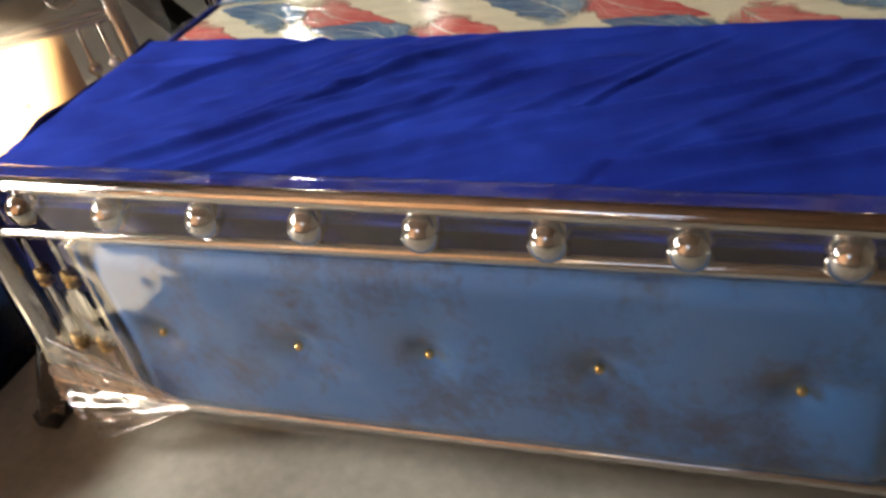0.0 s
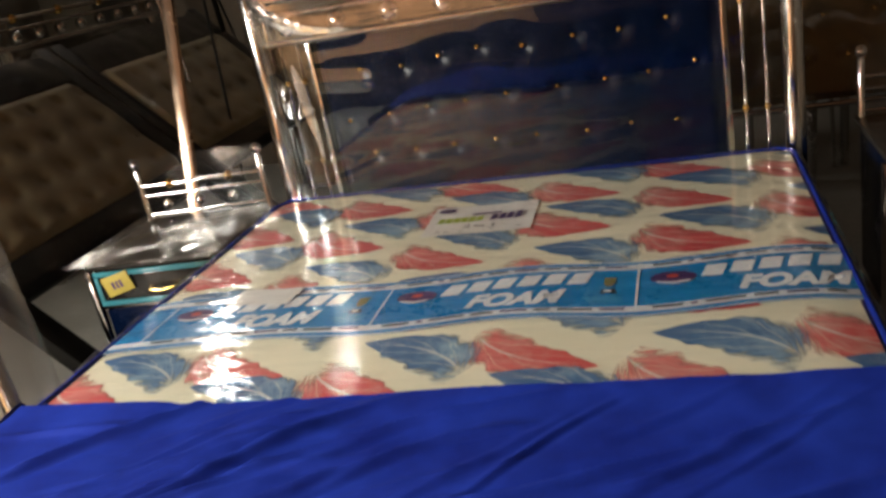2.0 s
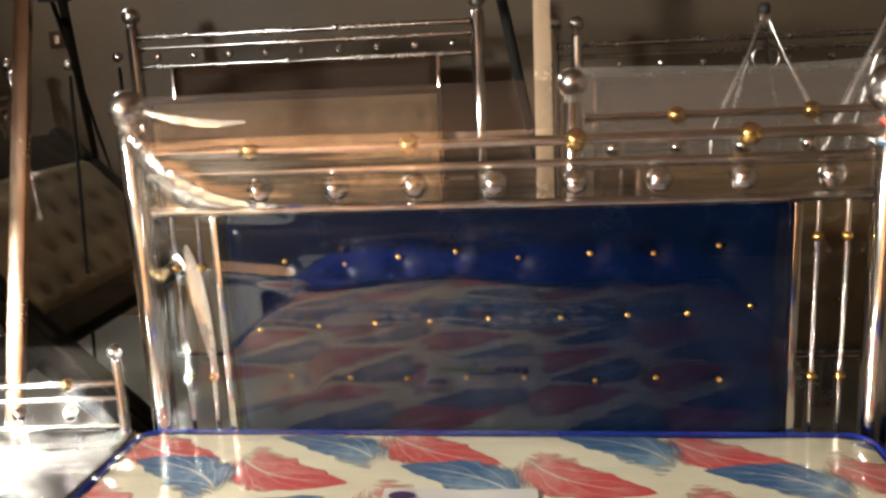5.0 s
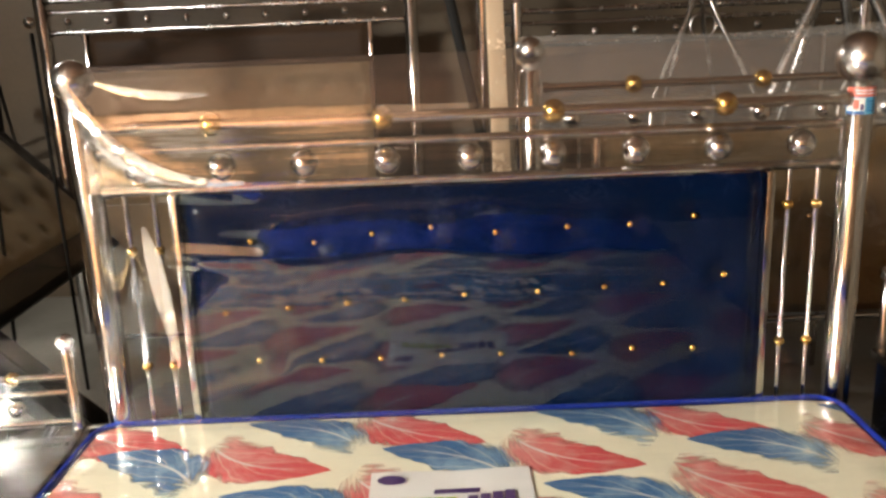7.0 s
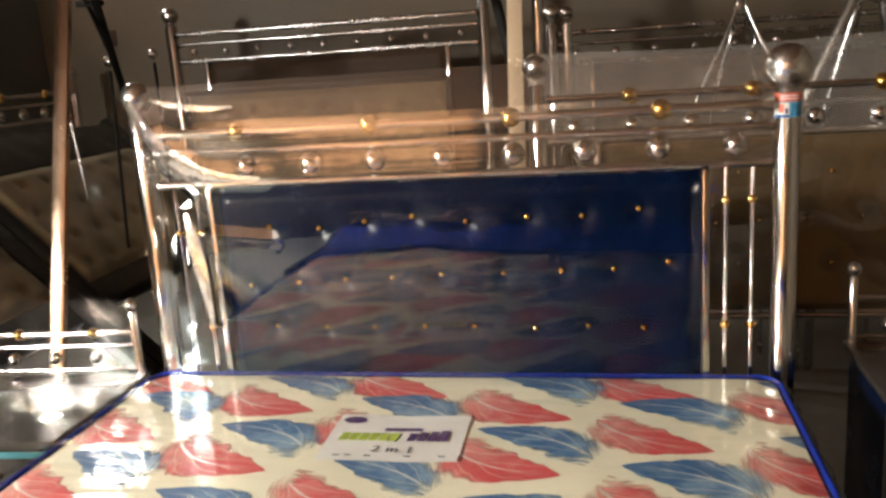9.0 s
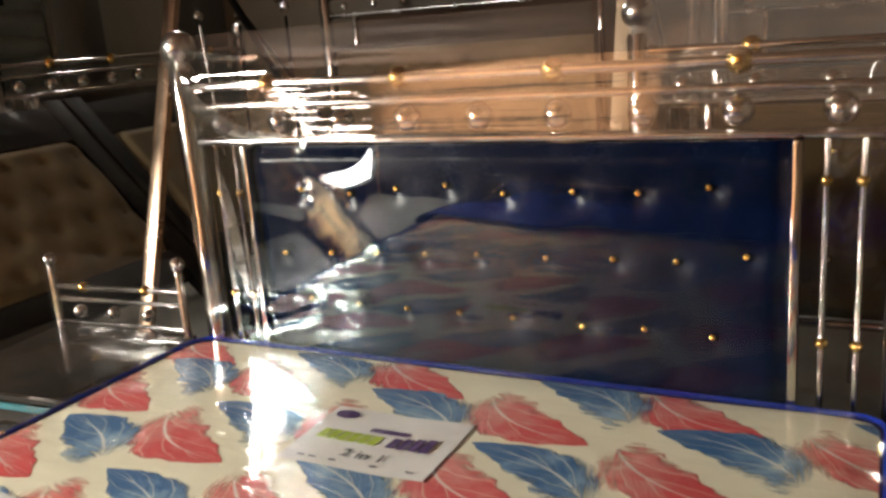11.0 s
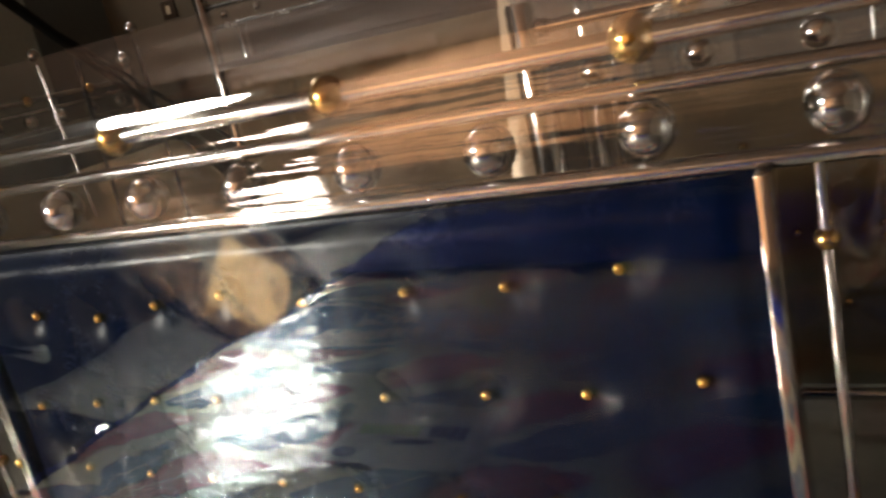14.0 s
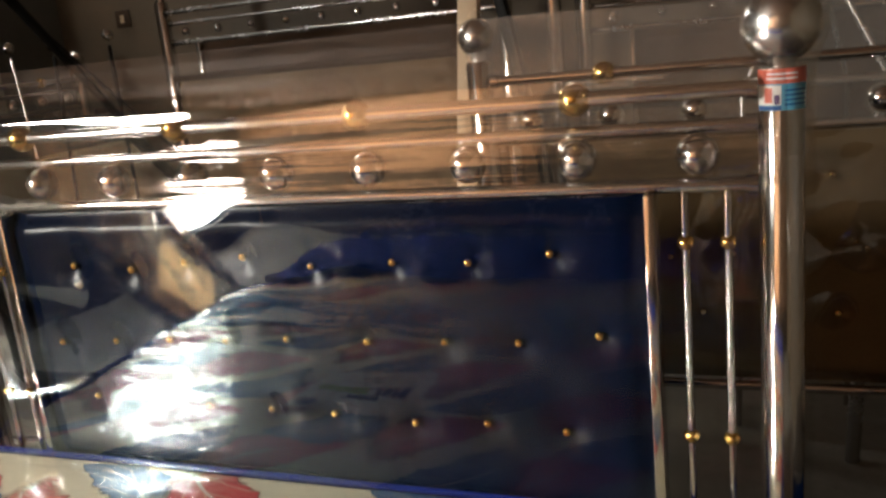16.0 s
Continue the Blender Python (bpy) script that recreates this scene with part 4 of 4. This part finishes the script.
part("film_crease", film_crease([(-0.778, 1.255, 0.008), (-0.745, 1.185, 0.017), (-0.690, 1.115, 0.022), (-0.610, 1.068, 0.017), (-0.530, 1.050, 0.010), (-0.450, 1.046, 0.003)], 0.16), FILM_CREASE, wrap, "bright sweeping crease", fix=False)
part("film_crease", film_crease([(-0.715, 1.250, 0.003), (-0.650, 1.232, 0.009), (-0.575, 1.222, 0.008), (-0.500, 1.222, 0.002)], 0.19), FILM_CREASE, wrap, "bright sweeping crease", fix=False)
part("film_crease", film_crease([(-0.660, 0.965, 0.004), (-0.650, 0.90, 0.016), (-0.640, 0.82, 0.018), (-0.630, 0.74, 0.012), (-0.622, 0.66, 0.003)], 0.0, 0.5, 0.0003), FILM_CREASE, wrap, "upright crease over the spindles", fix=False)


def foot_film(u, v):
    x = -0.805 + 1.61 * u
    path = v * 0.62
    y, z = FOOT - 0.030, 0.115 + path
    if path > 0.475:
        a = min(1, (path - 0.475) / 0.07) * math.pi
        y, z = FOOT - 0.030 * math.cos(a), 0.59 + 0.018 * math.sin(a)
        if path > 0.545:
            z = 0.59 - (path - 0.545)
    wob = 0.007 * noise.noise(Vector((x * 4, z * 6, 4.4))) + 0.003 * noise.noise(Vector((x * 15, z * 19, 2.4)))
    low = max(0, (0.24 - z) / 0.12) * hump(x + 0.72, 0.12)
    y += wob - low * 0.022 * math.sin(80 * (x + z)) - 0.02 * low
    y += 0.05 * (max(0, abs(x) - 0.77) / 0.035) ** 2 if z < 0.56 else 0
    return (x, y, z)


foot_wrap = thing("plastic_wrap", "clear plastic film wrapped over the bed footboard", "plastic film")
part("front_film", Geo().grid(170, 60, lambda u, v: foot_film(u, v * 0.766)), FILM, foot_wrap, fix=False)
part("top_fold", Geo().grid(170, 22, lambda u, v: foot_film(u, 0.766 + 0.234 * v)), FILM, foot_wrap, fix=False)


def foot_bunch(u, v):
    """Gathered film at the foot of the bed: pleats that run out from the corner of the panel."""
    a = radians(146 + 62 * v)
    r = 0.015 + (0.235 + 0.028 * math.sin(23 * v) + 0.012 * math.sin(57 * v)) * u
    x, z = -0.478 + r * math.cos(a), 0.158 + r * math.sin(a)
    pleat = math.sin(math.pi * 17 * v + 1.5 * math.sin(9 * v))
    return (x, FOOT - 0.040 - 0.012 * u * pleat - 0.012 * u, max(z, 0.012) + 0.003 * u * pleat)


part("gathered_film", Geo().grid(30, 150, foot_bunch), FILM_FOLD, foot_wrap, "gathered pleats at the corner", fix=False)


def bed_film(u, v):
    x, y = MX0 + 0.006 + (MX1 - MX0 - 0.012) * u, -1.30 + (MY1 - 0.006 + 1.30) * v
    z = top_z(x, y) + 0.0105 + 0.0015 * noise.noise(Vector((x * 8, y * 22, 5)))
    edge = min(x - MX0, MX1 - x)
    z += 0.004 * hump(edge, 0.07) * math.sin(60 * y + 9 * x)
    return (x, y, z)


bed_wrap = thing("plastic_wrap", "wrinkled clear plastic film over the mattress", "plastic film")
part("film_sheet", Geo().grid(150, 130, bed_film), FILM_BED, bed_wrap, fix=False)


def edge_gather(x0, sx):
    def fn(u, v):
        y = -1.28 + (MY1 + 1.27) * u
        ruff = 0.006 * math.sin(70 * y + 4 * math.sin(9 * y)) + 0.003 * noise.noise(Vector((y * 40, v * 3, 1.0)))
        return (x0 + sx * (0.004 + 0.014 * math.sin(math.pi * v) + ruff * v), y, MZ1 + 0.008 - 0.055 * v + ruff * 0.4)

    return Geo().grid(200, 8, fn)


part("edge_gather", edge_gather(MX0, -1), FILM_PLEAT, bed_wrap, "gathered edge of the film", fix=False)
part("edge_gather", edge_gather(MX1, 1), FILM_PLEAT, bed_wrap, "gathered edge of the film", fix=False)


# ---- bedside cabinets ----
def bedside_cabinet():
    c = thing("bedside_cabinet", "navy bedside cabinet with smoked glass drawer and steel gallery rail", "bedside cabinet", (-1.074, -0.240, 0), (0, 0, 4), group="bedside cabinets")
    w, d = 0.235, 0.207
    part("carcass", Geo().box(-w + 0.012, w - 0.012, -d + 0.02, d, 0.03, 0.498, 0.004), NAVY, c)
    for sx in (-1, 1):
        part("foot", Geo().lathe([(0.016, 0), (0.02, 0.004), (0.018, 0.03)], 14, (sx * 0.19, -0.15, 0)), DULL_STEEL, c)
        part("foot", Geo().lathe([(0.016, 0), (0.02, 0.004), (0.018, 0.03)], 14, (sx * 0.19, 0.15, 0)), DULL_STEEL, c)
        part("corner_trim", Geo().box(sx * w - 0.014, sx * w + 0.006, -d - 0.004, -d + 0.018, 0.03, 0.498, 0.003), STEEL, c)
    part("top", Geo().box(-w - 0.004, w + 0.004, -d - 0.006, d + 0.004, 0.5, 0.522, 0.004), BLACK_GLASS, c, "smoked glass top")
    dr = part("drawer", Geo().box(-w + 0.018, w - 0.018, -d - 0.002, -d + 0.018, 0.385, 0.496, 0.003), BLACK_GLASS, c, "smoked glass drawer front")
    a, b, z0, z1 = -w + 0.018, w - 0.018, 0.385, 0.496
    for x0, x1, q0, q1 in ((a, b, z1 - 0.016, z1), (a, b, z0, z0 + 0.016), (a, a + 0.014, z0 + 0.017, z1 - 0.017), (b - 0.014, b, z0 + 0.017, z1 - 0.017)):
        part("teal_border", Geo().box(x0, x1, -d - 0.008, -d - 0.003, q0, q1, 0.002), TEAL, dr)
    part("handle", Geo().tube([(-0.035, -d - 0.004, 0.432), (-0.03, -d - 0.024, 0.431), (0.0, -d - 0.028, 0.428), (0.05, -d - 0.024, 0.433), (0.06, -d - 0.004, 0.434)], 0.006, 10), GOLD, dr, "gilt handle")
    part("rail_below_drawer", Geo().box(-w + 0.008, w - 0.008, -d - 0.003, -d + 0.02, 0.374, 0.383, 0.002), STEEL, c)
    part("door", Geo().box(-w + 0.02, w - 0.02, -d - 0.001, -d + 0.018, 0.05, 0.37, 0.006), NAVY, c)
    for sx in (-1, 1):
        p = part("gallery_post", Geo().lathe([(0.013, 0.523), (0.011, 0.53), (0.011, 0.695), (0.007, 0.70)], 14, (sx * 0.222, d - 0.012, 0)), STEEL, c)
        part("gallery_finial", Geo().ball(0.019, (sx * 0.222, d - 0.012, 0.718)), STEEL, p)
    for z, r in ((0.642, 0.0075), (0.606, 0.006), (0.538, 0.006)):
        part("gallery_rail", Geo().tube([(-0.215, d - 0.012, z), (0, d - 0.012, z), (0.215, d - 0.012, z)], r, 12), STEEL, c)
    for x in (-0.113, 0.102):
        part("gilt_ball", Geo().ball(0.0155, (x, d - 0.012, 0.642)), GOLD, c)
    for x in (-0.14, -0.02, 0.1):
        part("gallery_ball", SMALL_BALL, STEEL, c, at=(x, d - 0.012, 0.572))
    return c


cab = bedside_cabinet()
cab2 = copy_thing(cab, pose(1.213, 0.024, 0))
tagged(cab2, "navy bedside cabinet with steel gallery in clear film, beside the bed")

tag = thing("price_tag", "yellow card price tag stuck on the drawer", "price tag", (-1.198, -0.4665, 0.455), (0, -14, 4))
part("card", Geo().box(-0.048, 0.048, -0.0015, 0.0015, -0.030, 0.032, 0.001), YELLOW_TAG, tag)
for k in range(3):
    part("ink_bar", Geo().box(-0.02 + 0.014 * k, -0.012 + 0.014 * k, -0.0025, -0.0016, -0.012, 0.012, 0.0), INK_PURPLE, tag)


def cabinet_film(cx, cy):
    def front(u, v):
        x = cx - 0.25 + 0.50 * u
        k = v * 0.66
        y, z = cy + 0.165, 0.745 - k
        if k > 0.205:
            y, z = cy + 0.165 - (k - 0.205), 0.540
        y += 0.004 * noise.noise(Vector((x * 9, z * 9, k * 4)))
        z += 0.0014 * noise.noise(Vector((x * 10, y * 12, 3.3)))
        return (x, y, z)

    w = thing("plastic_wrap", "creased clear plastic over the bedside cabinet", "plastic film")
    part("gallery_film", Geo().grid(60, 24, lambda u, v: front(u, v * 0.311)), FILM_LOOSE, w, fix=False)
    part("top_film", Geo().grid(60, 44, lambda u, v: front(u, 0.311 + 0.689 * v)), FILM_LOOSE, w, fix=False)


cabinet_film(-1.074, -0.240)
cabinet_film(1.213, 0.024)


# ---- headboards standing behind the bed ----
def standing(label, pad, x, y, z, turn=0.0, lean=0.0, bottom=0.50, gilt=False):
    h = thing("headboard", label, "headboard", (x, y, z), (lean, 0, turn), group="headboards for sale")
    headboard(h, pad, floor=-z, bottom=bottom, gilt=gilt, tufts=gilt)
    return h


standing("steel headboard with tan buttoned velvet panel, wrapped in film", TAN, 0.964, 0.575, 0.0, gilt=True)
standing("tall steel headboard with dark brown panel by the back wall", DARK_WOOD, -0.948, 2.04, 0.325)
standing("steel headboard with dark brown panel near the back wall", DARK_WOOD, 0.93, 1.93, 0.20)
standing("steel headboard with dark panel along the side wall", BLACK_LACQUER, -2.50, 1.52, 0.08, 90, gilt=True)


def film_sheet(x0, x1, z0, z1, y, seed, label, mat):
    def fn(u, v):
        x, z = x0 + (x1 - x0) * u, z0 + (z1 - z0) * v
        return (x, y + 0.012 * noise.noise(Vector((x * 3, z * 4, seed))) + 0.004 * noise.noise(Vector((x * 12, z * 12, seed))), z + 0.006 * math.sin(7 * x) * v)

    solid("plastic_wrap", Geo().grid(90, 50, fn), mat, label, "plastic film", fix=False)


FILM_HAZY = film_material("hazy_clear_film", 7, 0.22, 0.010, 0.06, 0.17, (0.7, 1, 2.0), 0.1)
film_sheet(0.16, 1.78, 1.03, 1.285, 0.555, 6.0, "hazy plastic film over the rails of the tan headboard", FILM_HAZY)
film_sheet(0.16, 1.78, 0.50, 1.026, 0.557, 9.0, "clear plastic film over the tan headboard panel", FILM)

BROWN_BOARD = surface("light_brown_velvet", (0.105, 0.068, 0.036), (0.165, 0.112, 0.062), 0.8, 0, 3, 90, 0.25, 0.002, 0.1, 0.2, 0.1)
board = thing("framed_headboard", "light brown buttoned headboard panel in a dark frame", "headboard", (-0.99, 1.95, 0))
dents = [(-0.585 + 0.13 * k + (0.065 if r % 2 else 0.0), 1.09 - 0.13 * r) for r in range(4) for k in range(10 - r % 2)]
part("padded_panel", tufted(-0.64, 0.64, 0.62, 1.185, dents, 0.030, -0.03, 0.01, 110, 50), BROWN_BOARD, board)
part("lower_panel", Geo().box(-0.64, 0.64, -0.008, 0.008, 0.02, 0.616, 0.003), BROWN_BOARD, board)
for x0, x1, z0, z1 in ((-0.66, 0.66, 1.186, 1.212), (-0.66, 0.66, 0.0, 0.019), (-0.66, -0.641, 0.02, 1.185), (0.641, 0.66, 0.02, 1.185)):
    part("frame_bar", Geo().box(x0, x1, -0.014, 0.014, z0, z1, 0.003), DARK_WOOD, board)


# ---- padded headboards that lean by the side wall ----
KHAKI_BUTTON = Geo().ball(0.009, rings=8, seg=14).mesh("button", KHAKI)


def leaning_headboard(y, wide, seed):
    h = thing("padded_headboard", "black lacquered headboard with tan buttoned panel leaning back", "headboard", (-1.085, y, 0.012), (-45, 0, 90), group="leaning headboards")
    w = wide / 2
    for sx in (-1, 1):
        part("stile", Geo().box(sx * w - 0.045, sx * w + 0.045, -0.022, 0.03, 0.0, 1.52, 0.008), BLACK_LACQUER, h)
    part("bottom_board", Geo().box(-w + 0.046, w - 0.046, -0.018, 0.024, 0.60, 0.735, 0.006), BLACK_LACQUER, h)
    crest = Geo()
    n = 48
    crest.grid(n, 10, lambda u, v: (-w + 0.046 + (wide - 0.092) * u, -0.020 - 0.010 * abs(noise.noise(Vector((u * 26, v * 4, seed)))) * math.sin(math.pi * v), 1.315 + (0.165 + 0.02 * math.sin(math.pi * u)) * v))
    crest.box(-w + 0.046, w - 0.046, -0.012, 0.02, 1.315, 1.49, 0.004)
    part("carved_crest", crest, BLACK_LACQUER, h, "carved black crest board")
    cols = int(wide / 0.16)
    spots = [((k - (cols - 1) / 2) * 0.155 + (0.077 if r % 2 else 0), 0.80 + r * 0.145) for r in range(4) for k in range(cols)]
    spots = [s for s in spots if abs(s[0]) < w - 0.09]
    pad = part("padded_panel", tufted(-w + 0.05, w - 0.05, 0.738, 1.312, spots, 0.019, -0.035, 0.02, 90, 46), KHAKI, h)
    for x, z in spots:
        part("button", KHAKI_BUTTON, KHAKI, pad, at=(x, -0.014, z))
    return h


def leaning_film(y, wide, seed):
    m = pose(-1.085, y, 0.012, -45, 0, 90)

    def fn(u, v):
        x, z = wide * 0.53 * (2 * u - 1), 0.62 + 0.93 * v
        return m @ Vector((x, -0.062 + 0.014 * noise.noise(Vector((x * 3, z * 4, seed))) + 0.004 * noise.noise(Vector((x * 13, z * 9, seed))), z))

    solid("plastic_wrap", Geo().grid(80, 60, fn), FILM_LOOSE, "loose clear film over the leaning headboard", "plastic film", fix=False)


leaning_film(0.075, 1.27, 3.0)
leaning_film(1.42, 1.22, 8.0)
leaning_headboard(0.075, 1.27, 2.0)
leaning_headboard(1.42, 1.22, 5.0)


# ---- leaning base frame of square steel tube ----
def bar(geo, a, b, wide, deep):
    a, b = Vector(a), Vector(b)
    m = Matrix.Translation(a) @ (b - a).to_track_quat("Z", "Y").to_matrix().to_4x4()
    tmp = Geo().box(-wide / 2, wide / 2, -deep / 2, deep / 2, 0, (b - a).length, 0.004)
    return geo.add([m @ Vector(p) for p in tmp.v], tmp.f)


frame_thing = thing("base_frame", "bare square-tube steel bed base leaning behind the headboard", "bed base")
# polished steel legs, the mirrored warm wall painted into their colours
part("leg", bar(Geo(), (-1.342, 0.140, 0.0), (-1.441, 0.775, 1.640), 0.048, 0.03), WARM_STEEL, frame_thing)
part("leg", bar(Geo(), (0.112, 0.372, 0.0), (0.106, 0.865, 1.640), 0.050, 0.03), BEIGE_TONE, frame_thing)
part("cross_tube", bar(Geo(), (-1.455, 0.800, 1.609), (0.132, 0.866, 1.536), 0.03, 0.040), MIRROR_STEEL, frame_thing, "mirror-polished cross tube")
part("cross_tube", bar(Geo(), (-1.330, 0.265, 0.345), (0.085, 0.475, 0.345), 0.026, 0.026), DULL_STEEL, frame_thing)


# ---- upturned stands and loose posts behind ----
def stand(x, y, z, spread, drop, r, label):
    s = thing("metal_stand", label, "stand", (x, y, 0))
    for dy, share in ((-0.07, 1.0), (0.07, 0.5)):
        for sx in (-1, 1):
            w = spread * share
            part("leg", Geo().tube([(sx * 0.012, dy * 0.3, z), (sx * w * 0.5, dy * 0.7, z - drop * 0.5), (sx * w, dy, z - drop), (sx * w * 1.5, dy * 1.3, z - drop * 1.55), (sx * w * 1.7, dy * 1.4, 0.0)], r, 10), DULL_STEEL, s)
    part("hinge_plate", Geo().box(-0.02, 0.02, -0.03, 0.03, z - 0.035, z + 0.02, 0.004), DULL_STEEL, s)
    part("knob", Geo().ball(0.024, (0, 0, z + 0.035), 8, 14), RUBBER, s)
    ring = [(0.045 * math.cos(radians(a)), -0.05, z - 0.13 + 0.045 * math.sin(radians(a))) for a in range(0, 361, 20)]
    part("ring", Geo().tube(ring, 0.004, 8), DULL_STEEL, s)
    return s


stand(0.885, 1.46, 1.415, 0.125, 0.25, 0.0085, "slim silver folding stand behind the headboards")
stand(1.30, 1.28, 1.56, 0.19, 0.40, 0.019, "polished tube stand with splayed legs behind the headboards")
stand(1.62, 1.44, 1.44, 0.17, 0.26, 0.010, "slim silver folding stand near the side wall")


def loose_post(x, y, high, r=0.028, lean=0.0, mat=STEEL):
    p = thing("bed_post", "loose polished steel bed post with ball top", "bed post", (x, y, 0), (0, lean, 0), group="loose bed posts")
    part("shaft", Geo().lathe([(r * 0.9, 0.0), (r, 0.01), (r, high - 0.06), (r * 0.6, high - 0.05)], 18), mat, p)
    part("ball_top", Geo().ball(max(r * 1.35, 0.021), (0, 0, high - 0.015)), STEEL, p)


for x, y, high, r, lean in ((0.115, 1.62, 1.72, 0.026, 0), (0.235, 1.52, 1.45, 0.020, 0), (-1.66, 1.22, 1.385, 0.007, 3), (-1.78, 1.30, 1.40, 0.005, -4), (-1.48, 1.38, 1.405, 0.007, 0)):
    loose_post(x, y, high, r, lean, STEEL if r > 0.01 else BLACK_LACQUER if x > -1.7 else DULL_STEEL)


# ---- black bars behind ----
trestle = thing("brace_bar", "black steel brace bar between bed base and back wall", "brace")
part("bar", bar(Geo(), (-1.278, 0.672, 1.597), (-2.275, 2.605, 0.69), 0.028, 0.022), BLACK_LACQUER, trestle)
part("thin_rod", bar(Geo(), (-1.325, 0.690, 1.59), (-2.21, 2.61, 0.80), 0.014, 0.014), BLACK_LACQUER, trestle)
part("end_plate", bar(Geo(), (-1.400, 0.765, 1.56), (-1.300, 0.765, 1.56), 0.02, 0.02), BLACK_LACQUER, trestle)
prop = thing("black_bar", "long black steel bar leaning near the tall headboard", "bar")
part("tube", bar(Geo(), (0.275, 1.36, 0.0), (-0.085, 1.42, 1.78), 0.034, 0.034), BLACK_LACQUER, prop)
part("end_cap", bar(Geo(), (-0.085, 1.42, 1.78), (-0.0875, 1.4204, 1.795), 0.036, 0.036), DULL_STEEL, prop)


def post_film(u, v):
    a, z = radians(-75 + 165 * u), 1.07 + 0.215 * v
    r = 0.0365 + 0.020 * (hump(z - 1.236, 0.045)) + 0.010 * noise.noise(Vector((3 * math.cos(a), 3 * math.sin(a), z * 34))) * (0.35 + 0.65 * max(0, math.cos(a)))
    return (0.780 + r * math.cos(a), r * math.sin(a), z)


solid("plastic_wrap", Geo().grid(40, 44, post_film), FILM_LOOSE, "crinkled clear film round the bed post finial", "plastic film", fix=False)


# ---- scroll headboard leaning beside the bed ----
def spiral(cx, cz, r0, turns, sg, y):
    pts = []
    for k in range(int(turns * 20) + 1):
        a = 2 * math.pi * k / 20
        r = r0 * (1 - 0.62 * k / (turns * 20))
        pts.append((cx + sg * r * math.cos(a), y, cz + r * math.sin(a)))
    return pts


def scroll_headboard():
    h = thing("scroll_headboard", "plastic-wrapped steel scroll headboard with pale tan panel, leaning", "headboard", (-1.236, -1.757, 0.062), (-34.75, 4.11, 54.15))
    for sx in (-1, 1):
        p = part("headboard_post", Geo().lathe([(0.018, 0.03), (0.022, 0.04), (0.022, 0.90), (0.014, 0.905)], 18, (0.6 * sx, 0, 0)), STEEL, h)
        part("finial", Geo().ball(0.032, (0.6 * sx, 0, 0.93)), STEEL, p)
        for x in (0.50, 0.55):
            rod = part("spindle", Geo().tube([(x * sx, 0, 0.2), (x * sx, 0, 0.4), (x * sx, 0, 0.59)], 0.006, 10), STEEL, h)
            part("bead", SMALL_BALL, STEEL, rod, at=(x * sx, 0, 0.48))
    for z, r in ((0.885, 0.011), (0.765, 0.009), (0.745, 0.006), (0.612, 0.009), (0.592, 0.009), (0.27, 0.010)):
        part("rail", Geo().tube([(-0.585, 0, z), (0, 0, z), (0.585, 0, z)], r, 12), STEEL, h)
    for k in range(6):
        x = -0.5 + 0.2 * k
        sg = 1 if k % 2 else -1
        part("scroll", Geo().tube(spiral(x, 0.68, 0.052, 1.6, sg, 0), 0.0055, 8), STEEL, h)
        part("scroll", Geo().tube([(x + sg * 0.05, 0, 0.68), (x + sg * 0.06, 0, 0.72), (x + sg * 0.09, 0, 0.745)], 0.005, 8), STEEL, h)
    spots = [(-0.32 + 0.16 * k, 0.44) for k in range(5)]
    pad = part("padded_panel", tufted(-0.462, 0.462, 0.285, 0.582, spots, 0.02, -0.03, 0.015, 80, 30), PALE_TAN, h)
    for x, z in spots:
        part("button", BUTTON, GOLD, pad, at=(x, -0.008, z))
    part("lower_board", Geo().box(-0.575, 0.575, -0.012, 0.012, 0.04, 0.255, 0.004), BLACK_LACQUER, h)
    m = pose(-1.236, -1.757, 0.062, -34.75, 4.11, 54.15)

    def wrap(u, v):
        x, z = -0.72 + 1.44 * u, 0.16 + 0.86 * v
        return m @ Vector((x, -0.048 + 0.012 * noise.noise(Vector((x * 4, z * 5, 9))) + 0.05 * (max(0, abs(x) - 0.66) / 0.06) ** 2, z))

    solid("plastic_wrap", Geo().grid(80, 60, wrap), FILM_WHITE, "loose clear plastic over the scroll headboard", "plastic film", fix=False)


scroll_headboard()


# ---- dark board beside the foot of the bed ----
side_board = thing("leatherette_board", "dark navy leatherette bed board standing on the concrete floor", "board", (-1.10, -1.99, 0))
part("padded_face", Geo().grid(20, 14, lambda u, v: (0.004 + 0.012 * min(1, 9 * u, 9 * (1 - u), 6 * v, 6 * (1 - v)) + 0.002 * noise.noise(Vector((u * 5, v * 4, 2))), -0.27 + 0.54 * u, 0.012 + 0.375 * v)), NAVY, side_board)
part("backing_board", Geo().box(-0.022, 0.004, -0.275, 0.275, 0.0, 0.392, 0.004), BLACK_LACQUER, side_board)
